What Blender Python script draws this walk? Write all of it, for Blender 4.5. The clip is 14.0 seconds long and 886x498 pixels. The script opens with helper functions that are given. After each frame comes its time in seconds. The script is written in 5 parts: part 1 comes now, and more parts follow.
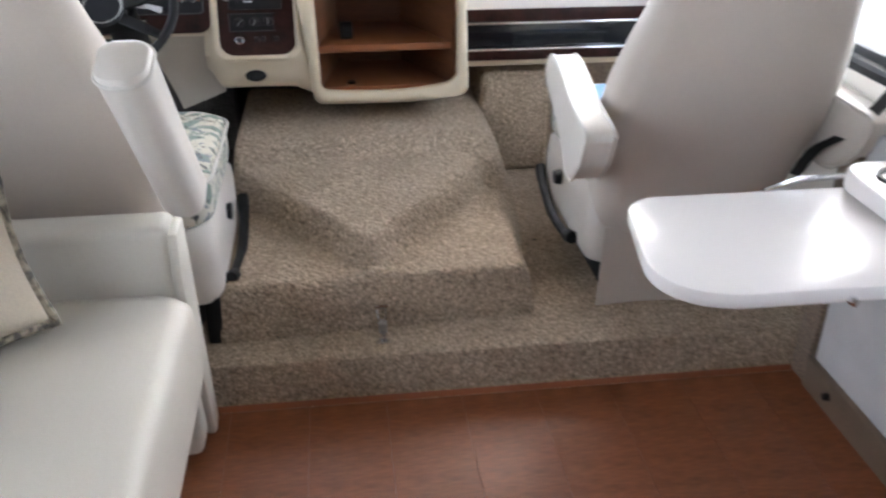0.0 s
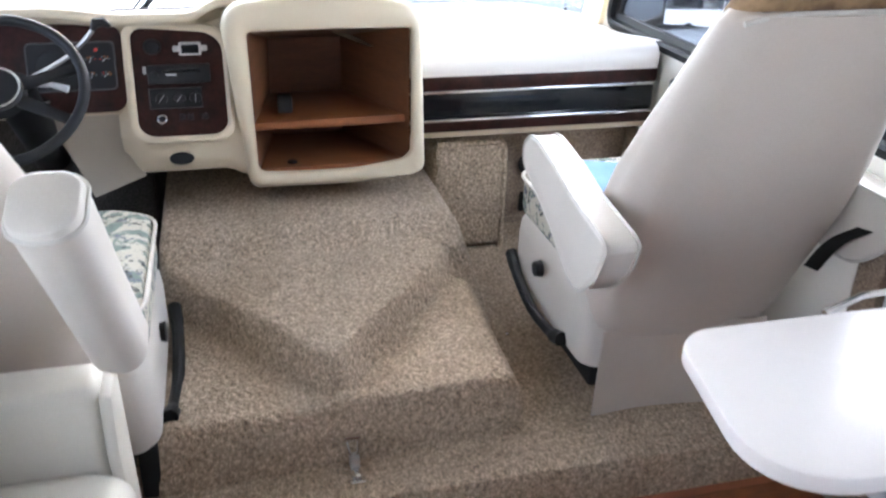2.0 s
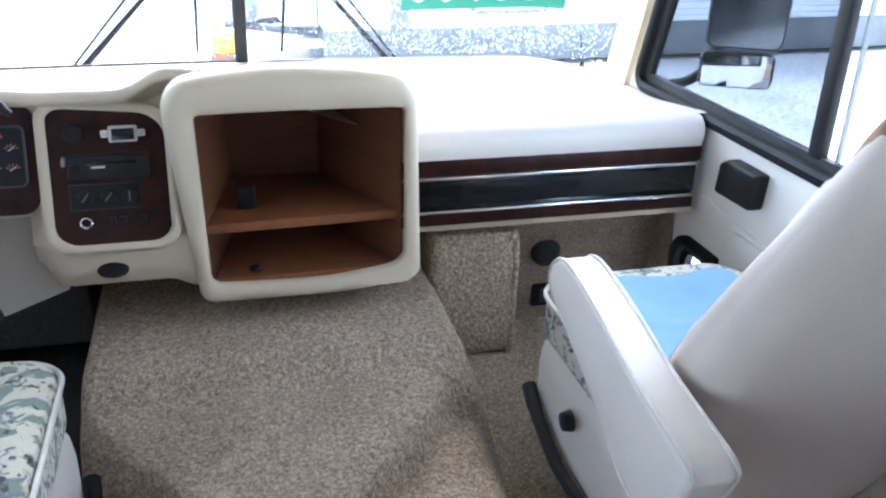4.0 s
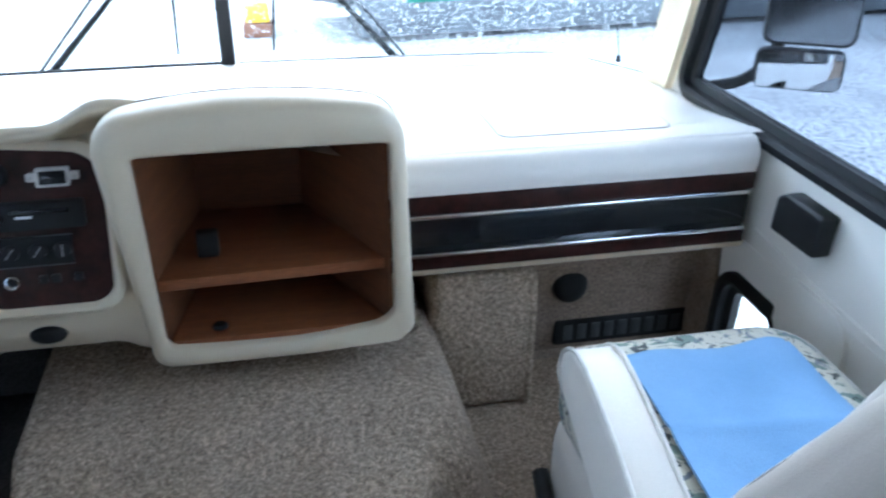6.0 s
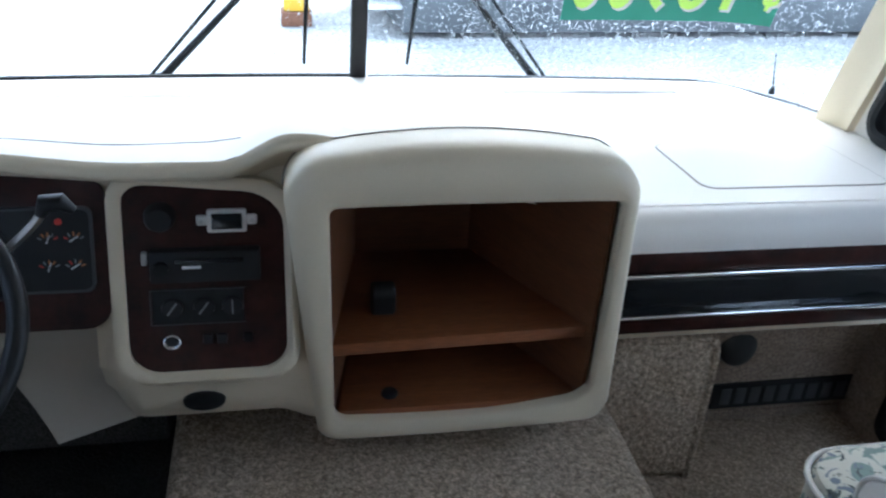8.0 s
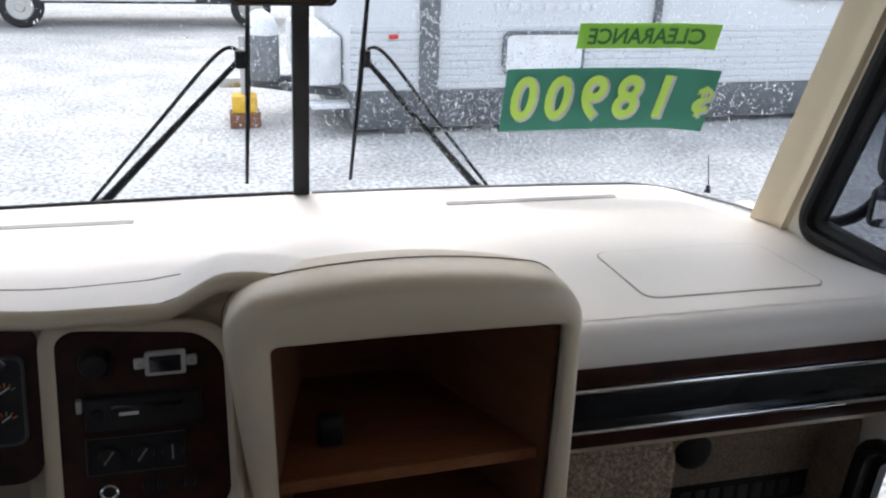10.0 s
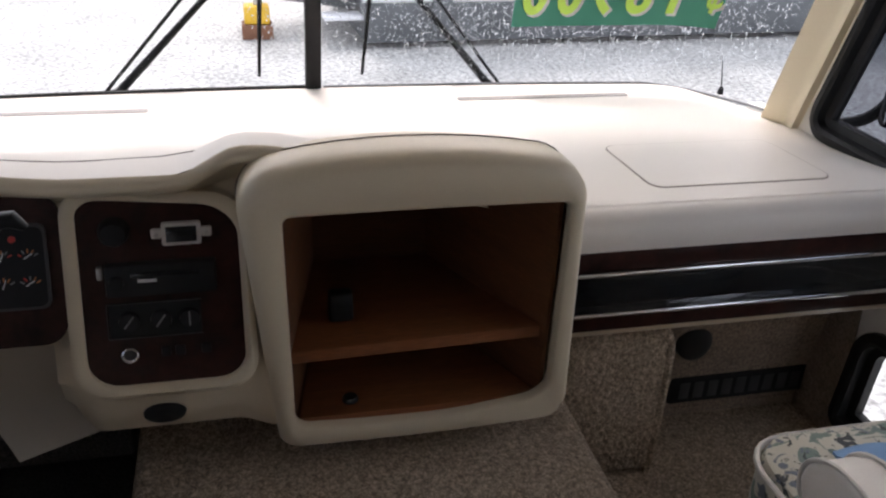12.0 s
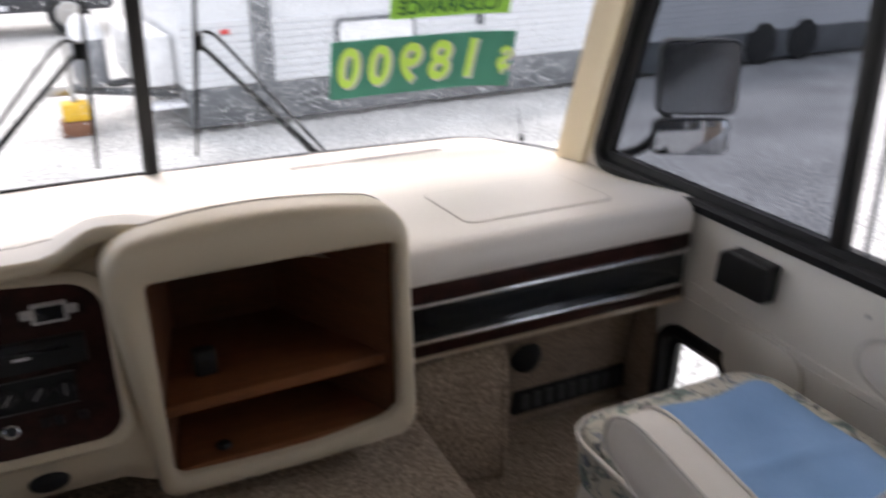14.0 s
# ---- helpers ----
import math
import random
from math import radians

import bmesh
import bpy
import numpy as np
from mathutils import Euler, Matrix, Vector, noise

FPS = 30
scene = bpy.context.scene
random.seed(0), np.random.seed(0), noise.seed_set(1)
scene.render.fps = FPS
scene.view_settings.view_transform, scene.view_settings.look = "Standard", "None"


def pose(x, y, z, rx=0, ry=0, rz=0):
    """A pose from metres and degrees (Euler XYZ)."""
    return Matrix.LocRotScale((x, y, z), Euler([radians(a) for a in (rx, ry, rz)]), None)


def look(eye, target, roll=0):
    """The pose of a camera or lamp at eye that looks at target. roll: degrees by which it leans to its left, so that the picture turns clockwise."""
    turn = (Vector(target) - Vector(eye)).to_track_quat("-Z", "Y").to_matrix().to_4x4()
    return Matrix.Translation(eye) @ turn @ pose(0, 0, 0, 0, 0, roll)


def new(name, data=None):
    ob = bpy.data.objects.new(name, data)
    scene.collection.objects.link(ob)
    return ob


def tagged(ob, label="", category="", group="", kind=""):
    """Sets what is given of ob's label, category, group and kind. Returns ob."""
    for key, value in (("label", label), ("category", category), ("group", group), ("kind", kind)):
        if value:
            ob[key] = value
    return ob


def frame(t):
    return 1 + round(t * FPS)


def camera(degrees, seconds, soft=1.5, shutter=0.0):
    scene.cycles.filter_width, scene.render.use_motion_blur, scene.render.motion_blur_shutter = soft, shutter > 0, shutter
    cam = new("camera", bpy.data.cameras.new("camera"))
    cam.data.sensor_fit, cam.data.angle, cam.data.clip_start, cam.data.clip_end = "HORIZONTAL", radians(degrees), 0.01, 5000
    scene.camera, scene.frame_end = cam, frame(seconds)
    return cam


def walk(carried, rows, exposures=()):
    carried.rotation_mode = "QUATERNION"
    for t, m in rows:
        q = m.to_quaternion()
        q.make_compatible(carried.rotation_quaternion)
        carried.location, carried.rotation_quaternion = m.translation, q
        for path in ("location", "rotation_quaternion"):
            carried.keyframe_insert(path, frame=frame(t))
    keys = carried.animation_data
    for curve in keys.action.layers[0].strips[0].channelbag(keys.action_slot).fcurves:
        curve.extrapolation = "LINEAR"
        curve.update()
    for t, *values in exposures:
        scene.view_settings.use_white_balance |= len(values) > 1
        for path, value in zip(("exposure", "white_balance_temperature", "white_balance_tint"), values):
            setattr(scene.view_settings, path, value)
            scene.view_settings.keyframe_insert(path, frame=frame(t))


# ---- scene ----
cam = camera(55.0, 14.0, soft=2.2, shutter=0.5)
PATH = [
    (0, (-0.075, -1.301, 1.308), (0.150, 0.451, 0.369), 0.2),
    (0.5, (-0.060, -1.187, 1.323), (0.033, 0.570, 0.372), -1.4),
    (1, (-0.111, -1.108, 1.323), (0.135, 0.626, 0.358), 0.0),
    (1.5, (-0.181, -1.032, 1.325), (0.205, 0.698, 0.398), 1.6),
    (2, (-0.189, -0.933, 1.330), (0.271, 0.808, 0.460), 1.4),
    (2.5, (-0.111, -0.802, 1.348), (0.335, 0.970, 0.534), -0.0),
    (2.7, (-0.079, -0.751, 1.347), (0.362, 1.035, 0.561), -0.2),
    (4.8, (-0.082, -0.236, 1.358), (0.414, 1.494, 0.485), 3.0),
    (5, (-0.034, -0.195, 1.368), (0.349, 1.557, 0.481), 2.5),
    (5.5, (0.062, -0.109, 1.387), (0.337, 1.642, 0.461), 1.0),
    (6, (0.097, -0.096, 1.385), (0.467, 1.642, 0.467), 0.5),
    (6.5, (0.018, -0.049, 1.394), (0.646, 1.619, 0.487), 4.0),
    (7, (-0.155, 0.042, 1.413), (0.681, 1.623, 0.518), 8.0),
    (7.5, (-0.204, 0.147, 1.391), (0.463, 1.806, 0.495), 7.2),
    (8, (-0.194, 0.210, 1.379), (0.176, 1.940, 0.446), 3.6),
    (8.5, (-0.195, 0.226, 1.386), (0.147, 1.960, 0.451), 2.9),
    (9, (-0.171, 0.220, 1.437), (0.248, 2.003, 0.633), 3.0),
    (9.2, (-0.160, 0.235, 1.443), (0.297, 2.036, 0.705), 2.8),
    (11.3, (-0.190, 0.206, 1.407), (0.292, 1.965, 0.587), 2.4),
    (11.5, (-0.179, 0.196, 1.403), (0.281, 1.943, 0.546), 2.3),
    (12, (-0.173, 0.180, 1.387), (0.264, 1.905, 0.475), 2.7),
    (12.5, (-0.181, 0.177, 1.384), (0.255, 1.896, 0.459), 2.7),
    (13, (-0.205, 0.103, 1.419), (0.225, 1.873, 0.593), 2.9),
    (13.5, (-0.231, 0.023, 1.454), (0.272, 1.823, 0.743), 1.8),
    (14, (-0.218, -0.027, 1.435), (0.566, 1.647, 0.673), -0.4),
]
EXPOSURES = [
    (0.0, 3.0, 6250, 14), (1.5, 3.25, 6150, 14), (2.5, 3.25, 5900, 13), (5.0, 2.5, 5250, 8), (7.0, 2.1, 5050, 4),
    (8.0, 1.65, 5350, 7), (9.0, 1.45, 5900, 11), (9.2, 1.3, 6000, 12), (11.3, 0.3, 6500, 16), (11.6, 0.4, 6550, 17), (12.0, 0.85, 6750, 19), (12.5, 0.97, 6850, 19), (13.0, 1.2, 6850, 19), (13.5, 1.18, 6850, 19), (14.0, 1.0, 6850, 19),
]
walk(cam, [(t, look(eye, target, roll)) for t, eye, target, roll in PATH], EXPOSURES)

# ---- world, sun and window light ----
world = bpy.data.worlds.new("world")
scene.world = world
world.use_nodes = True
wn = world.node_tree
sky = wn.nodes.new("ShaderNodeTexSky")
sky.sky_type = "NISHITA"
sky.sun_disc = False
sky.sun_elevation, sky.sun_rotation = radians(38), radians(20)
sky.air_density, sky.dust_density = 1.0, 4.0
haze = wn.nodes.new("ShaderNodeMix")
haze.data_type = "RGBA"
haze.inputs[0].default_value = 0.7
haze.inputs[7].default_value = (7.5, 8.2, 9.0, 1)
wn.links.new(sky.outputs[0], haze.inputs[6])
wn.links.new(haze.outputs[2], wn.nodes["Background"].inputs[0])
wn.nodes["Background"].inputs[1].default_value = 0.15
sun_data = bpy.data.lights.new("sun", "SUN")
sun_data.energy, sun_data.angle, sun_data.color = 0.9, radians(14), (1.0, 0.97, 0.93)
sun = new("sun", sun_data)
sun.matrix_world = look((0, 0, 6), (0.6, -2.4, 0.0))


# ---- materials ----
def shade(name, color, rough=0.5, metal=0.0, dark=None, scale=8.0, spread=0.5, grain=0.0, grain_scale=300.0, bump=0.0, bump_scale=200.0, stretch=(1, 1, 1), coat=0.0, spec=0.5, depth=0.004):
    """Base colour mottled at a broad and a fine scale, with fine relief."""
    m = bpy.data.materials.new(name)
    m.use_nodes = True
    nt = m.node_tree
    b = nt.nodes["Principled BSDF"]
    b.inputs["Roughness"].default_value = rough
    b.inputs["Metallic"].default_value = metal
    b.inputs["Coat Weight"].default_value = coat
    b.inputs["Specular IOR Level"].default_value = spec
    co = nt.nodes.new("ShaderNodeTexCoord")
    mp = nt.nodes.new("ShaderNodeMapping")
    mp.inputs["Scale"].default_value = stretch
    nt.links.new(co.outputs["Object"], mp.inputs[0])
    dark = dark or tuple(c * 0.78 for c in color)
    n1 = nt.nodes.new("ShaderNodeTexNoise")
    n1.inputs["Scale"].default_value, n1.inputs["Detail"].default_value = scale, 5
    nt.links.new(mp.outputs[0], n1.inputs["Vector"])
    ramp = nt.nodes.new("ShaderNodeValToRGB")
    ramp.color_ramp.elements[0].position, ramp.color_ramp.elements[1].position = 0.5 - spread / 2, 0.5 + spread / 2
    ramp.color_ramp.elements[0].color, ramp.color_ramp.elements[1].color = (*dark, 1), (*color, 1)
    nt.links.new(n1.outputs[0], ramp.inputs[0])
    out = ramp.outputs[0]
    if grain:
        n2 = nt.nodes.new("ShaderNodeTexNoise")
        n2.inputs["Scale"].default_value, n2.inputs["Detail"].default_value = grain_scale, 2
        nt.links.new(mp.outputs[0], n2.inputs["Vector"])
        r2 = nt.nodes.new("ShaderNodeMapRange")
        r2.inputs[1].default_value, r2.inputs[2].default_value = 0.3, 0.7
        r2.inputs[3].default_value, r2.inputs[4].default_value = 1 - grain, 1 + grain
        nt.links.new(n2.outputs[0], r2.inputs[0])
        mul = nt.nodes.new("ShaderNodeVectorMath")
        mul.operation = "SCALE"
        nt.links.new(out, mul.inputs[0])
        nt.links.new(r2.outputs[0], mul.inputs[3])
        out = mul.outputs[0]
    nt.links.new(out, b.inputs["Base Color"])
    if bump:
        n3 = nt.nodes.new("ShaderNodeTexNoise")
        n3.inputs["Scale"].default_value, n3.inputs["Detail"].default_value = bump_scale, 3
        nt.links.new(mp.outputs[0], n3.inputs["Vector"])
        bp = nt.nodes.new("ShaderNodeBump")
        bp.inputs["Strength"].default_value, bp.inputs["Distance"].default_value = bump, depth
        nt.links.new(n3.outputs[0], bp.inputs["Height"])
        nt.links.new(bp.outputs[0], b.inputs["Normal"])
    return m


CARPET = shade("carpet", (0.58, 0.462, 0.348), 0.95, dark=(0.49, 0.384, 0.283), scale=7, spread=0.5, grain=0.30, grain_scale=110, bump=1.0, bump_scale=84, spec=0.12, depth=0.012)


def specked(m, amount, scale, lo, hi):
    """Dark gaps between the tufts of a cut pile."""
    nt = m.node_tree
    b = nt.nodes["Principled BSDF"]
    base = b.inputs["Base Color"].links[0].from_socket
    n = nt.nodes.new("ShaderNodeTexVoronoi")
    n.feature = "SMOOTH_F1"
    n.inputs["Scale"].default_value, n.inputs["Smoothness"].default_value = scale, 0.4
    w = nt.nodes.new("ShaderNodeTexNoise")
    w.inputs["Scale"].default_value, w.inputs["Detail"].default_value = 60, 2
    add = nt.nodes.new("ShaderNodeMix")
    add.data_type = "VECTOR"
    add.inputs[0].default_value = 0.035
    nt.links.new(nt.nodes["Texture Coordinate"].outputs["Object"], add.inputs[4])
    nt.links.new(nt.nodes["Texture Coordinate"].outputs["Object"], w.inputs["Vector"])
    nt.links.new(w.outputs["Color"], add.inputs[5])
    nt.links.new(add.outputs[1], n.inputs["Vector"])
    r = nt.nodes.new("ShaderNodeMapRange")
    r.inputs[1].default_value, r.inputs[2].default_value = lo, hi
    r.inputs[3].default_value, r.inputs[4].default_value = 1.0, 1.0 - amount
    nt.links.new(n.outputs["Distance"], r.inputs[0])
    mul = nt.nodes.new("ShaderNodeVectorMath")
    mul.operation = "SCALE"
    nt.links.new(base, mul.inputs[0])
    nt.links.new(r.outputs[0], mul.inputs[3])
    nt.links.new(mul.outputs[0], b.inputs["Base Color"])
    return m


specked(CARPET, 0.42, 190, 0.42, 0.62)
# Near-black: on firewall and liner it carries the footwell's shade.
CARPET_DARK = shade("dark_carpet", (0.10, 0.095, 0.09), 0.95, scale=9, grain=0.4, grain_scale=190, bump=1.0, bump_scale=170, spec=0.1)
DRUM_BLUE = shade("blue_paint", (0.05, 0.13, 0.42), 0.4, scale=6)
KICK = shade("kick_panel_carpet", (0.31, 0.245, 0.19), 0.95, dark=(0.25, 0.195, 0.15), scale=20, grain=0.32, grain_scale=150, bump=0.5, bump_scale=260, spec=0.1)
VINYL = shade("beige_vinyl", (0.66, 0.615, 0.56), 0.42, dark=(0.60, 0.555, 0.50), scale=3, grain=0.04, grain_scale=500, bump=0.12, bump_scale=420)
VINYL_TAN = shade("tan_back_vinyl", (0.60, 0.535, 0.47), 0.5, dark=(0.53, 0.465, 0.405), scale=3, grain=0.04, grain_scale=500, bump=0.12, bump_scale=420)
SUEDE = shade("tan_patterned_suede", (0.48, 0.33, 0.18), 0.85, dark=(0.17, 0.10, 0.055), scale=16, spread=0.28, bump=0.2, bump_scale=150)
PIPING = shade("piping", (0.62, 0.585, 0.53), 0.4, scale=30)
SOFT_SEAM = shade("pale_brown_seam", (0.40, 0.34, 0.29), 0.6, scale=30)
SEAM = shade("dark_seam", (0.22, 0.19, 0.165), 0.6, scale=30)
DASH = shade("cream_dash_plastic", (0.63, 0.54, 0.395), 0.42, dark=(0.58, 0.49, 0.355), scale=2.5, grain=0.03, grain_scale=600, bump=0.10, bump_scale=550)
DASH_TOP = shade("pale_dash_vinyl", (0.78, 0.73, 0.67), 0.5, dark=(0.73, 0.68, 0.62), scale=2.5, grain=0.03, grain_scale=600, bump=0.12, bump_scale=480)
WALL = shade("white_wall_panel", (0.84, 0.81, 0.755), 0.45, dark=(0.80, 0.765, 0.70), scale=2, grain=0.02, grain_scale=400, bump=0.05, bump_scale=350)
PILLAR = shade("cream_pillar", (0.80, 0.69, 0.50), 0.5, dark=(0.76, 0.65, 0.46), scale=3, grain=0.02)
# Ceiling and living area walls are out of view; toned to hold down bounce.
CEIL = shade("ceiling_cloth", (0.44, 0.40, 0.34), 0.9, scale=4, grain=0.06, grain_scale=300, bump=0.2, bump_scale=300)
HOUSE = shade("oak_house_panelling", (0.30, 0.19, 0.10), 0.5, dark=(0.23, 0.14, 0.07), scale=4, grain=0.15, grain_scale=40, stretch=(1, 1, 8))
FLOOR = shade("cherry_laminate", (0.25, 0.088, 0.036), 0.46, dark=(0.16, 0.050, 0.020), scale=3.2, spread=0.6, grain=0.22, grain_scale=26, stretch=(1, 7, 1), bump=0.03, bump_scale=60, spec=0.35)
# Lining oak is darker than the shelf: the cubby's inner shade is in its colour.
OAK_SHADED = shade("shaded_oak_lining", (0.150, 0.056, 0.021), 0.5, dark=(0.092, 0.033, 0.012), scale=5, spread=0.6, grain=0.18, grain_scale=40, stretch=(1, 1, 9), bump=0.05, bump_scale=90)
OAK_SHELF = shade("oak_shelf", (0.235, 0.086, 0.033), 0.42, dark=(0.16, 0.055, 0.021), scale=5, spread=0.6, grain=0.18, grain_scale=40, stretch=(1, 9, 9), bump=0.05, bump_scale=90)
BURL = shade("dark_burl", (0.040, 0.012, 0.009), 0.34, dark=(0.009, 0.004, 0.004), scale=26, spread=0.5, grain=0.3, grain_scale=90, spec=0.22)
VENT = shade("dark_grey_plastic", (0.055, 0.056, 0.058), 0.5, scale=15)
BLACK = shade("black_plastic", (0.012, 0.012, 0.013), 0.45, dark=(0.007, 0.007, 0.008), scale=20, spec=0.3, bump=0.06, bump_scale=500)
RUBBER = shade("black_rubber", (0.010, 0.010, 0.011), 0.55, scale=20, spec=0.25, bump=0.05, bump_scale=300)
GLOSS = shade("gloss_black", (0.008, 0.009, 0.011), 0.14, scale=6, coat=0.2, spec=0.35)
GREY = shade("grey_plastic", (0.20, 0.21, 0.225), 0.4, scale=15)
CHROME = shade("chrome", (0.80, 0.80, 0.81), 0.12, 1.0, dark=(0.70, 0.70, 0.71), scale=12)
SILVER = shade("silver_plastic", (0.66, 0.65, 0.62), 0.38, 0.25, scale=20)
STEEL = shade("worn_steel", (0.55, 0.54, 0.52), 0.3, 1.0, scale=40, spread=0.8)
TABLE = shade("white_laminate", (0.80, 0.755, 0.73), 0.28, dark=(0.77, 0.725, 0.70), scale=5, grain=0.015, coat=0.2)
WHITE = shade("white_enamel", (0.80, 0.80, 0.80), 0.4, scale=6)
BLUE = shade("blue_towel", (0.235, 0.375, 0.585), 0.95, dark=(0.185, 0.315, 0.51), scale=7, grain=0.05, grain_scale=420, bump=0.4, bump_scale=380, spec=0.1)
SOFA = shade("ivory_ultraleather", (0.645, 0.61, 0.54), 0.42, dark=(0.59, 0.555, 0.485), scale=2.5, grain=0.03, grain_scale=400, bump=0.08, bump_scale=300)
LINEN = shade("beige_linen", (0.62, 0.54, 0.42), 0.85, dark=(0.56, 0.48, 0.37), scale=6, grain=0.1, grain_scale=350, bump=0.3, bump_scale=350)
BRAID = shade("striped_braid", (0.42, 0.37, 0.28), 0.9, dark=(0.10, 0.09, 0.08), scale=60, spread=0.2, bump=0.5, bump_scale=200)
# Cream taken down: the knee panel's shade, facing away from light, is in it.
CARD = shade("cream_card", (0.47, 0.42, 0.345), 0.6, dark=(0.42, 0.37, 0.30), scale=8, bump=0.1, bump_scale=40)
RED = shade("red_marking", (0.6, 0.04, 0.03), 0.5, scale=20)
ORANGE = shade("amber_marking", (0.55, 0.2, 0.06), 0.5, scale=20)
DIM = shade("dim_grey_marking", (0.26, 0.26, 0.27), 0.5, scale=20)
PALE = shade("pale_marking", (0.72, 0.72, 0.74), 0.4, scale=20)
SIGN = shade("dark_green_card", (0.045, 0.29, 0.20), 0.55, dark=(0.035, 0.25, 0.17), scale=8)
LIME = shade("lime_card", (0.36, 0.78, 0.10), 0.55, dark=(0.32, 0.72, 0.08), scale=8)
NUMERAL = shade("yellow_green_numerals", (0.62, 0.93, 0.16), 0.5, dark=(0.55, 0.86, 0.12), scale=8)
NUMERAL_EDGE = shade("green_lettering", (0.05, 0.22, 0.06), 0.55, scale=20)
GRAVEL = shade("wet_gravel", (0.55, 0.54, 0.52), 0.7, dark=(0.35, 0.345, 0.335), scale=1.2, grain=0.5, grain_scale=22, bump=0.8, bump_scale=40)
SIDING = shade("white_siding", (0.66, 0.67, 0.68), 0.4, dark=(0.58, 0.59, 0.60), scale=1.0)
SKIRT = shade("grey_skirting", (0.13, 0.138, 0.145), 0.5, dark=(0.075, 0.08, 0.085), scale=2.5)
TRUCK = shade("dark_coach_paint", (0.035, 0.038, 0.045), 0.3, scale=2, coat=0.4)
TYRE = shade("tyre", (0.02, 0.02, 0.02), 0.8, scale=20)
YELLOW = shade("yellow_plastic", (0.75, 0.45, 0.03), 0.5, scale=10)
RUST = shade("rusty_brown", (0.20, 0.09, 0.05), 0.8, scale=14)


def floral():
    m = shade("floral_tapestry", (0.56, 0.53, 0.44), 0.85, dark=(0.47, 0.44, 0.36), scale=10, bump=0.35, bump_scale=320)
    nt = m.node_tree
    b = nt.nodes["Principled BSDF"]
    base = b.inputs["Base Color"].links[0].from_socket
    co = nt.nodes["Texture Coordinate"]
    prev = base
    for scale, lo, color in ((17.0, 0.565, (0.17, 0.22, 0.19)), (27.0, 0.60, (0.15, 0.17, 0.20)), (44.0, 0.62, (0.06, 0.065, 0.065))):
        n = nt.nodes.new("ShaderNodeTexNoise")
        n.inputs["Scale"].default_value, n.inputs["Detail"].default_value, n.inputs["Distortion"].default_value = scale, 2.5, 1.4
        nt.links.new(co.outputs["Object"], n.inputs["Vector"])
        r = nt.nodes.new("ShaderNodeMapRange")
        r.inputs[1].default_value, r.inputs[2].default_value = lo - 0.02, lo + 0.02
        nt.links.new(n.outputs[0], r.inputs[0])
        mx = nt.nodes.new("ShaderNodeMix")
        mx.data_type = "RGBA"
        mx.inputs[7].default_value = (*color, 1)
        nt.links.new(r.outputs[0], mx.inputs[0])
        nt.links.new(prev, mx.inputs[6])
        prev = mx.outputs[2]
    nt.links.new(prev, b.inputs["Base Color"])
    return m


FLORAL = floral()


def clear(name, color, rough, ior):
    m = bpy.data.materials.new(name)
    m.use_nodes = True
    b = m.node_tree.nodes["Principled BSDF"]
    b.inputs["Base Color"].default_value = (*color, 1)
    b.inputs["Transmission Weight"].default_value = 1.0
    b.inputs["Roughness"].default_value = rough
    b.inputs["IOR"].default_value = ior
    return m


GLASS = clear("window_glass", (0.97, 0.99, 0.985), 0.0, 1.06)
TINT = clear("tinted_glass", (0.23, 0.25, 0.28), 0.0, 1.06)
# Glass of the added rear windows; the darker one dims light from the right.
HOUSE_GLASS = clear("living_area_glass", (0.80, 0.795, 0.775), 0.0, 1.06)
HOUSE_TINT = clear("living_area_dimming_glass", (0.46, 0.455, 0.44), 0.0, 1.06)
DROP = clear("rain_drops", (0.98, 0.99, 1.0), 0.05, 1.33)


# ---- geometry helpers ----
def link(name, bm, material, parent=None, label="", smooth=None, normals=True):
    if normals:
        bmesh.ops.recalc_face_normals(bm, faces=bm.faces)
    me = bpy.data.meshes.new(name)
    bm.to_mesh(me)
    bm.free()
    me.materials.append(material)
    if smooth is not None:
        me.shade_smooth()
        me.set_sharp_from_angle(angle=radians(smooth))
    ob = new(name, me)
    if parent is not None:
        ob.parent = parent
    if label:
        ob["label"] = label
    return ob


def part(name, bm, material, parent, label="", smooth=35):
    return link(name, bm, material, parent, label, smooth)


def thing(name, bm, material, label, category, group="", smooth=35, kind=""):
    return tagged(link(name, bm, material, smooth=smooth), label, category, group, kind)


def empty(name, at, label, category, group="", kind=""):
    ob = new(name)
    ob.empty_display_size = 0.05
    ob.location = at
    bpy.context.view_layer.update()
    return tagged(ob, label, category, group, kind)


def rooted(ob):
    """Parts are modelled in world places: keep them there under an Empty that stands elsewhere."""
    for child in ob.children:
        child.matrix_parent_inverse = Matrix.Translation(ob.location).inverted()
    return ob


def bevelled(bm, width, segments=2, angle=30):
    if width > 0:
        bm.normal_update()
        edges = [e for e in bm.edges if len(e.link_faces) == 2 and e.calc_face_angle(0) > radians(angle)]
        bmesh.ops.bevel(bm, geom=edges, offset=width, segments=segments, profile=0.5, affect="EDGES", clamp_overlap=True)
    return bm


def box(x0, x1, y0, y1, z0, z1, bevel=0.0, segments=2):
    bm = bmesh.new()
    bmesh.ops.create_cube(bm, size=1.0)
    for v in bm.verts:
        v.co = Vector((x0 if v.co.x < 0 else x1, y0 if v.co.y < 0 else y1, z0 if v.co.z < 0 else z1))
    return bevelled(bm, bevel, segments)


def moved(bm, m):
    bmesh.ops.transform(bm, matrix=m, verts=bm.verts)
    return bm


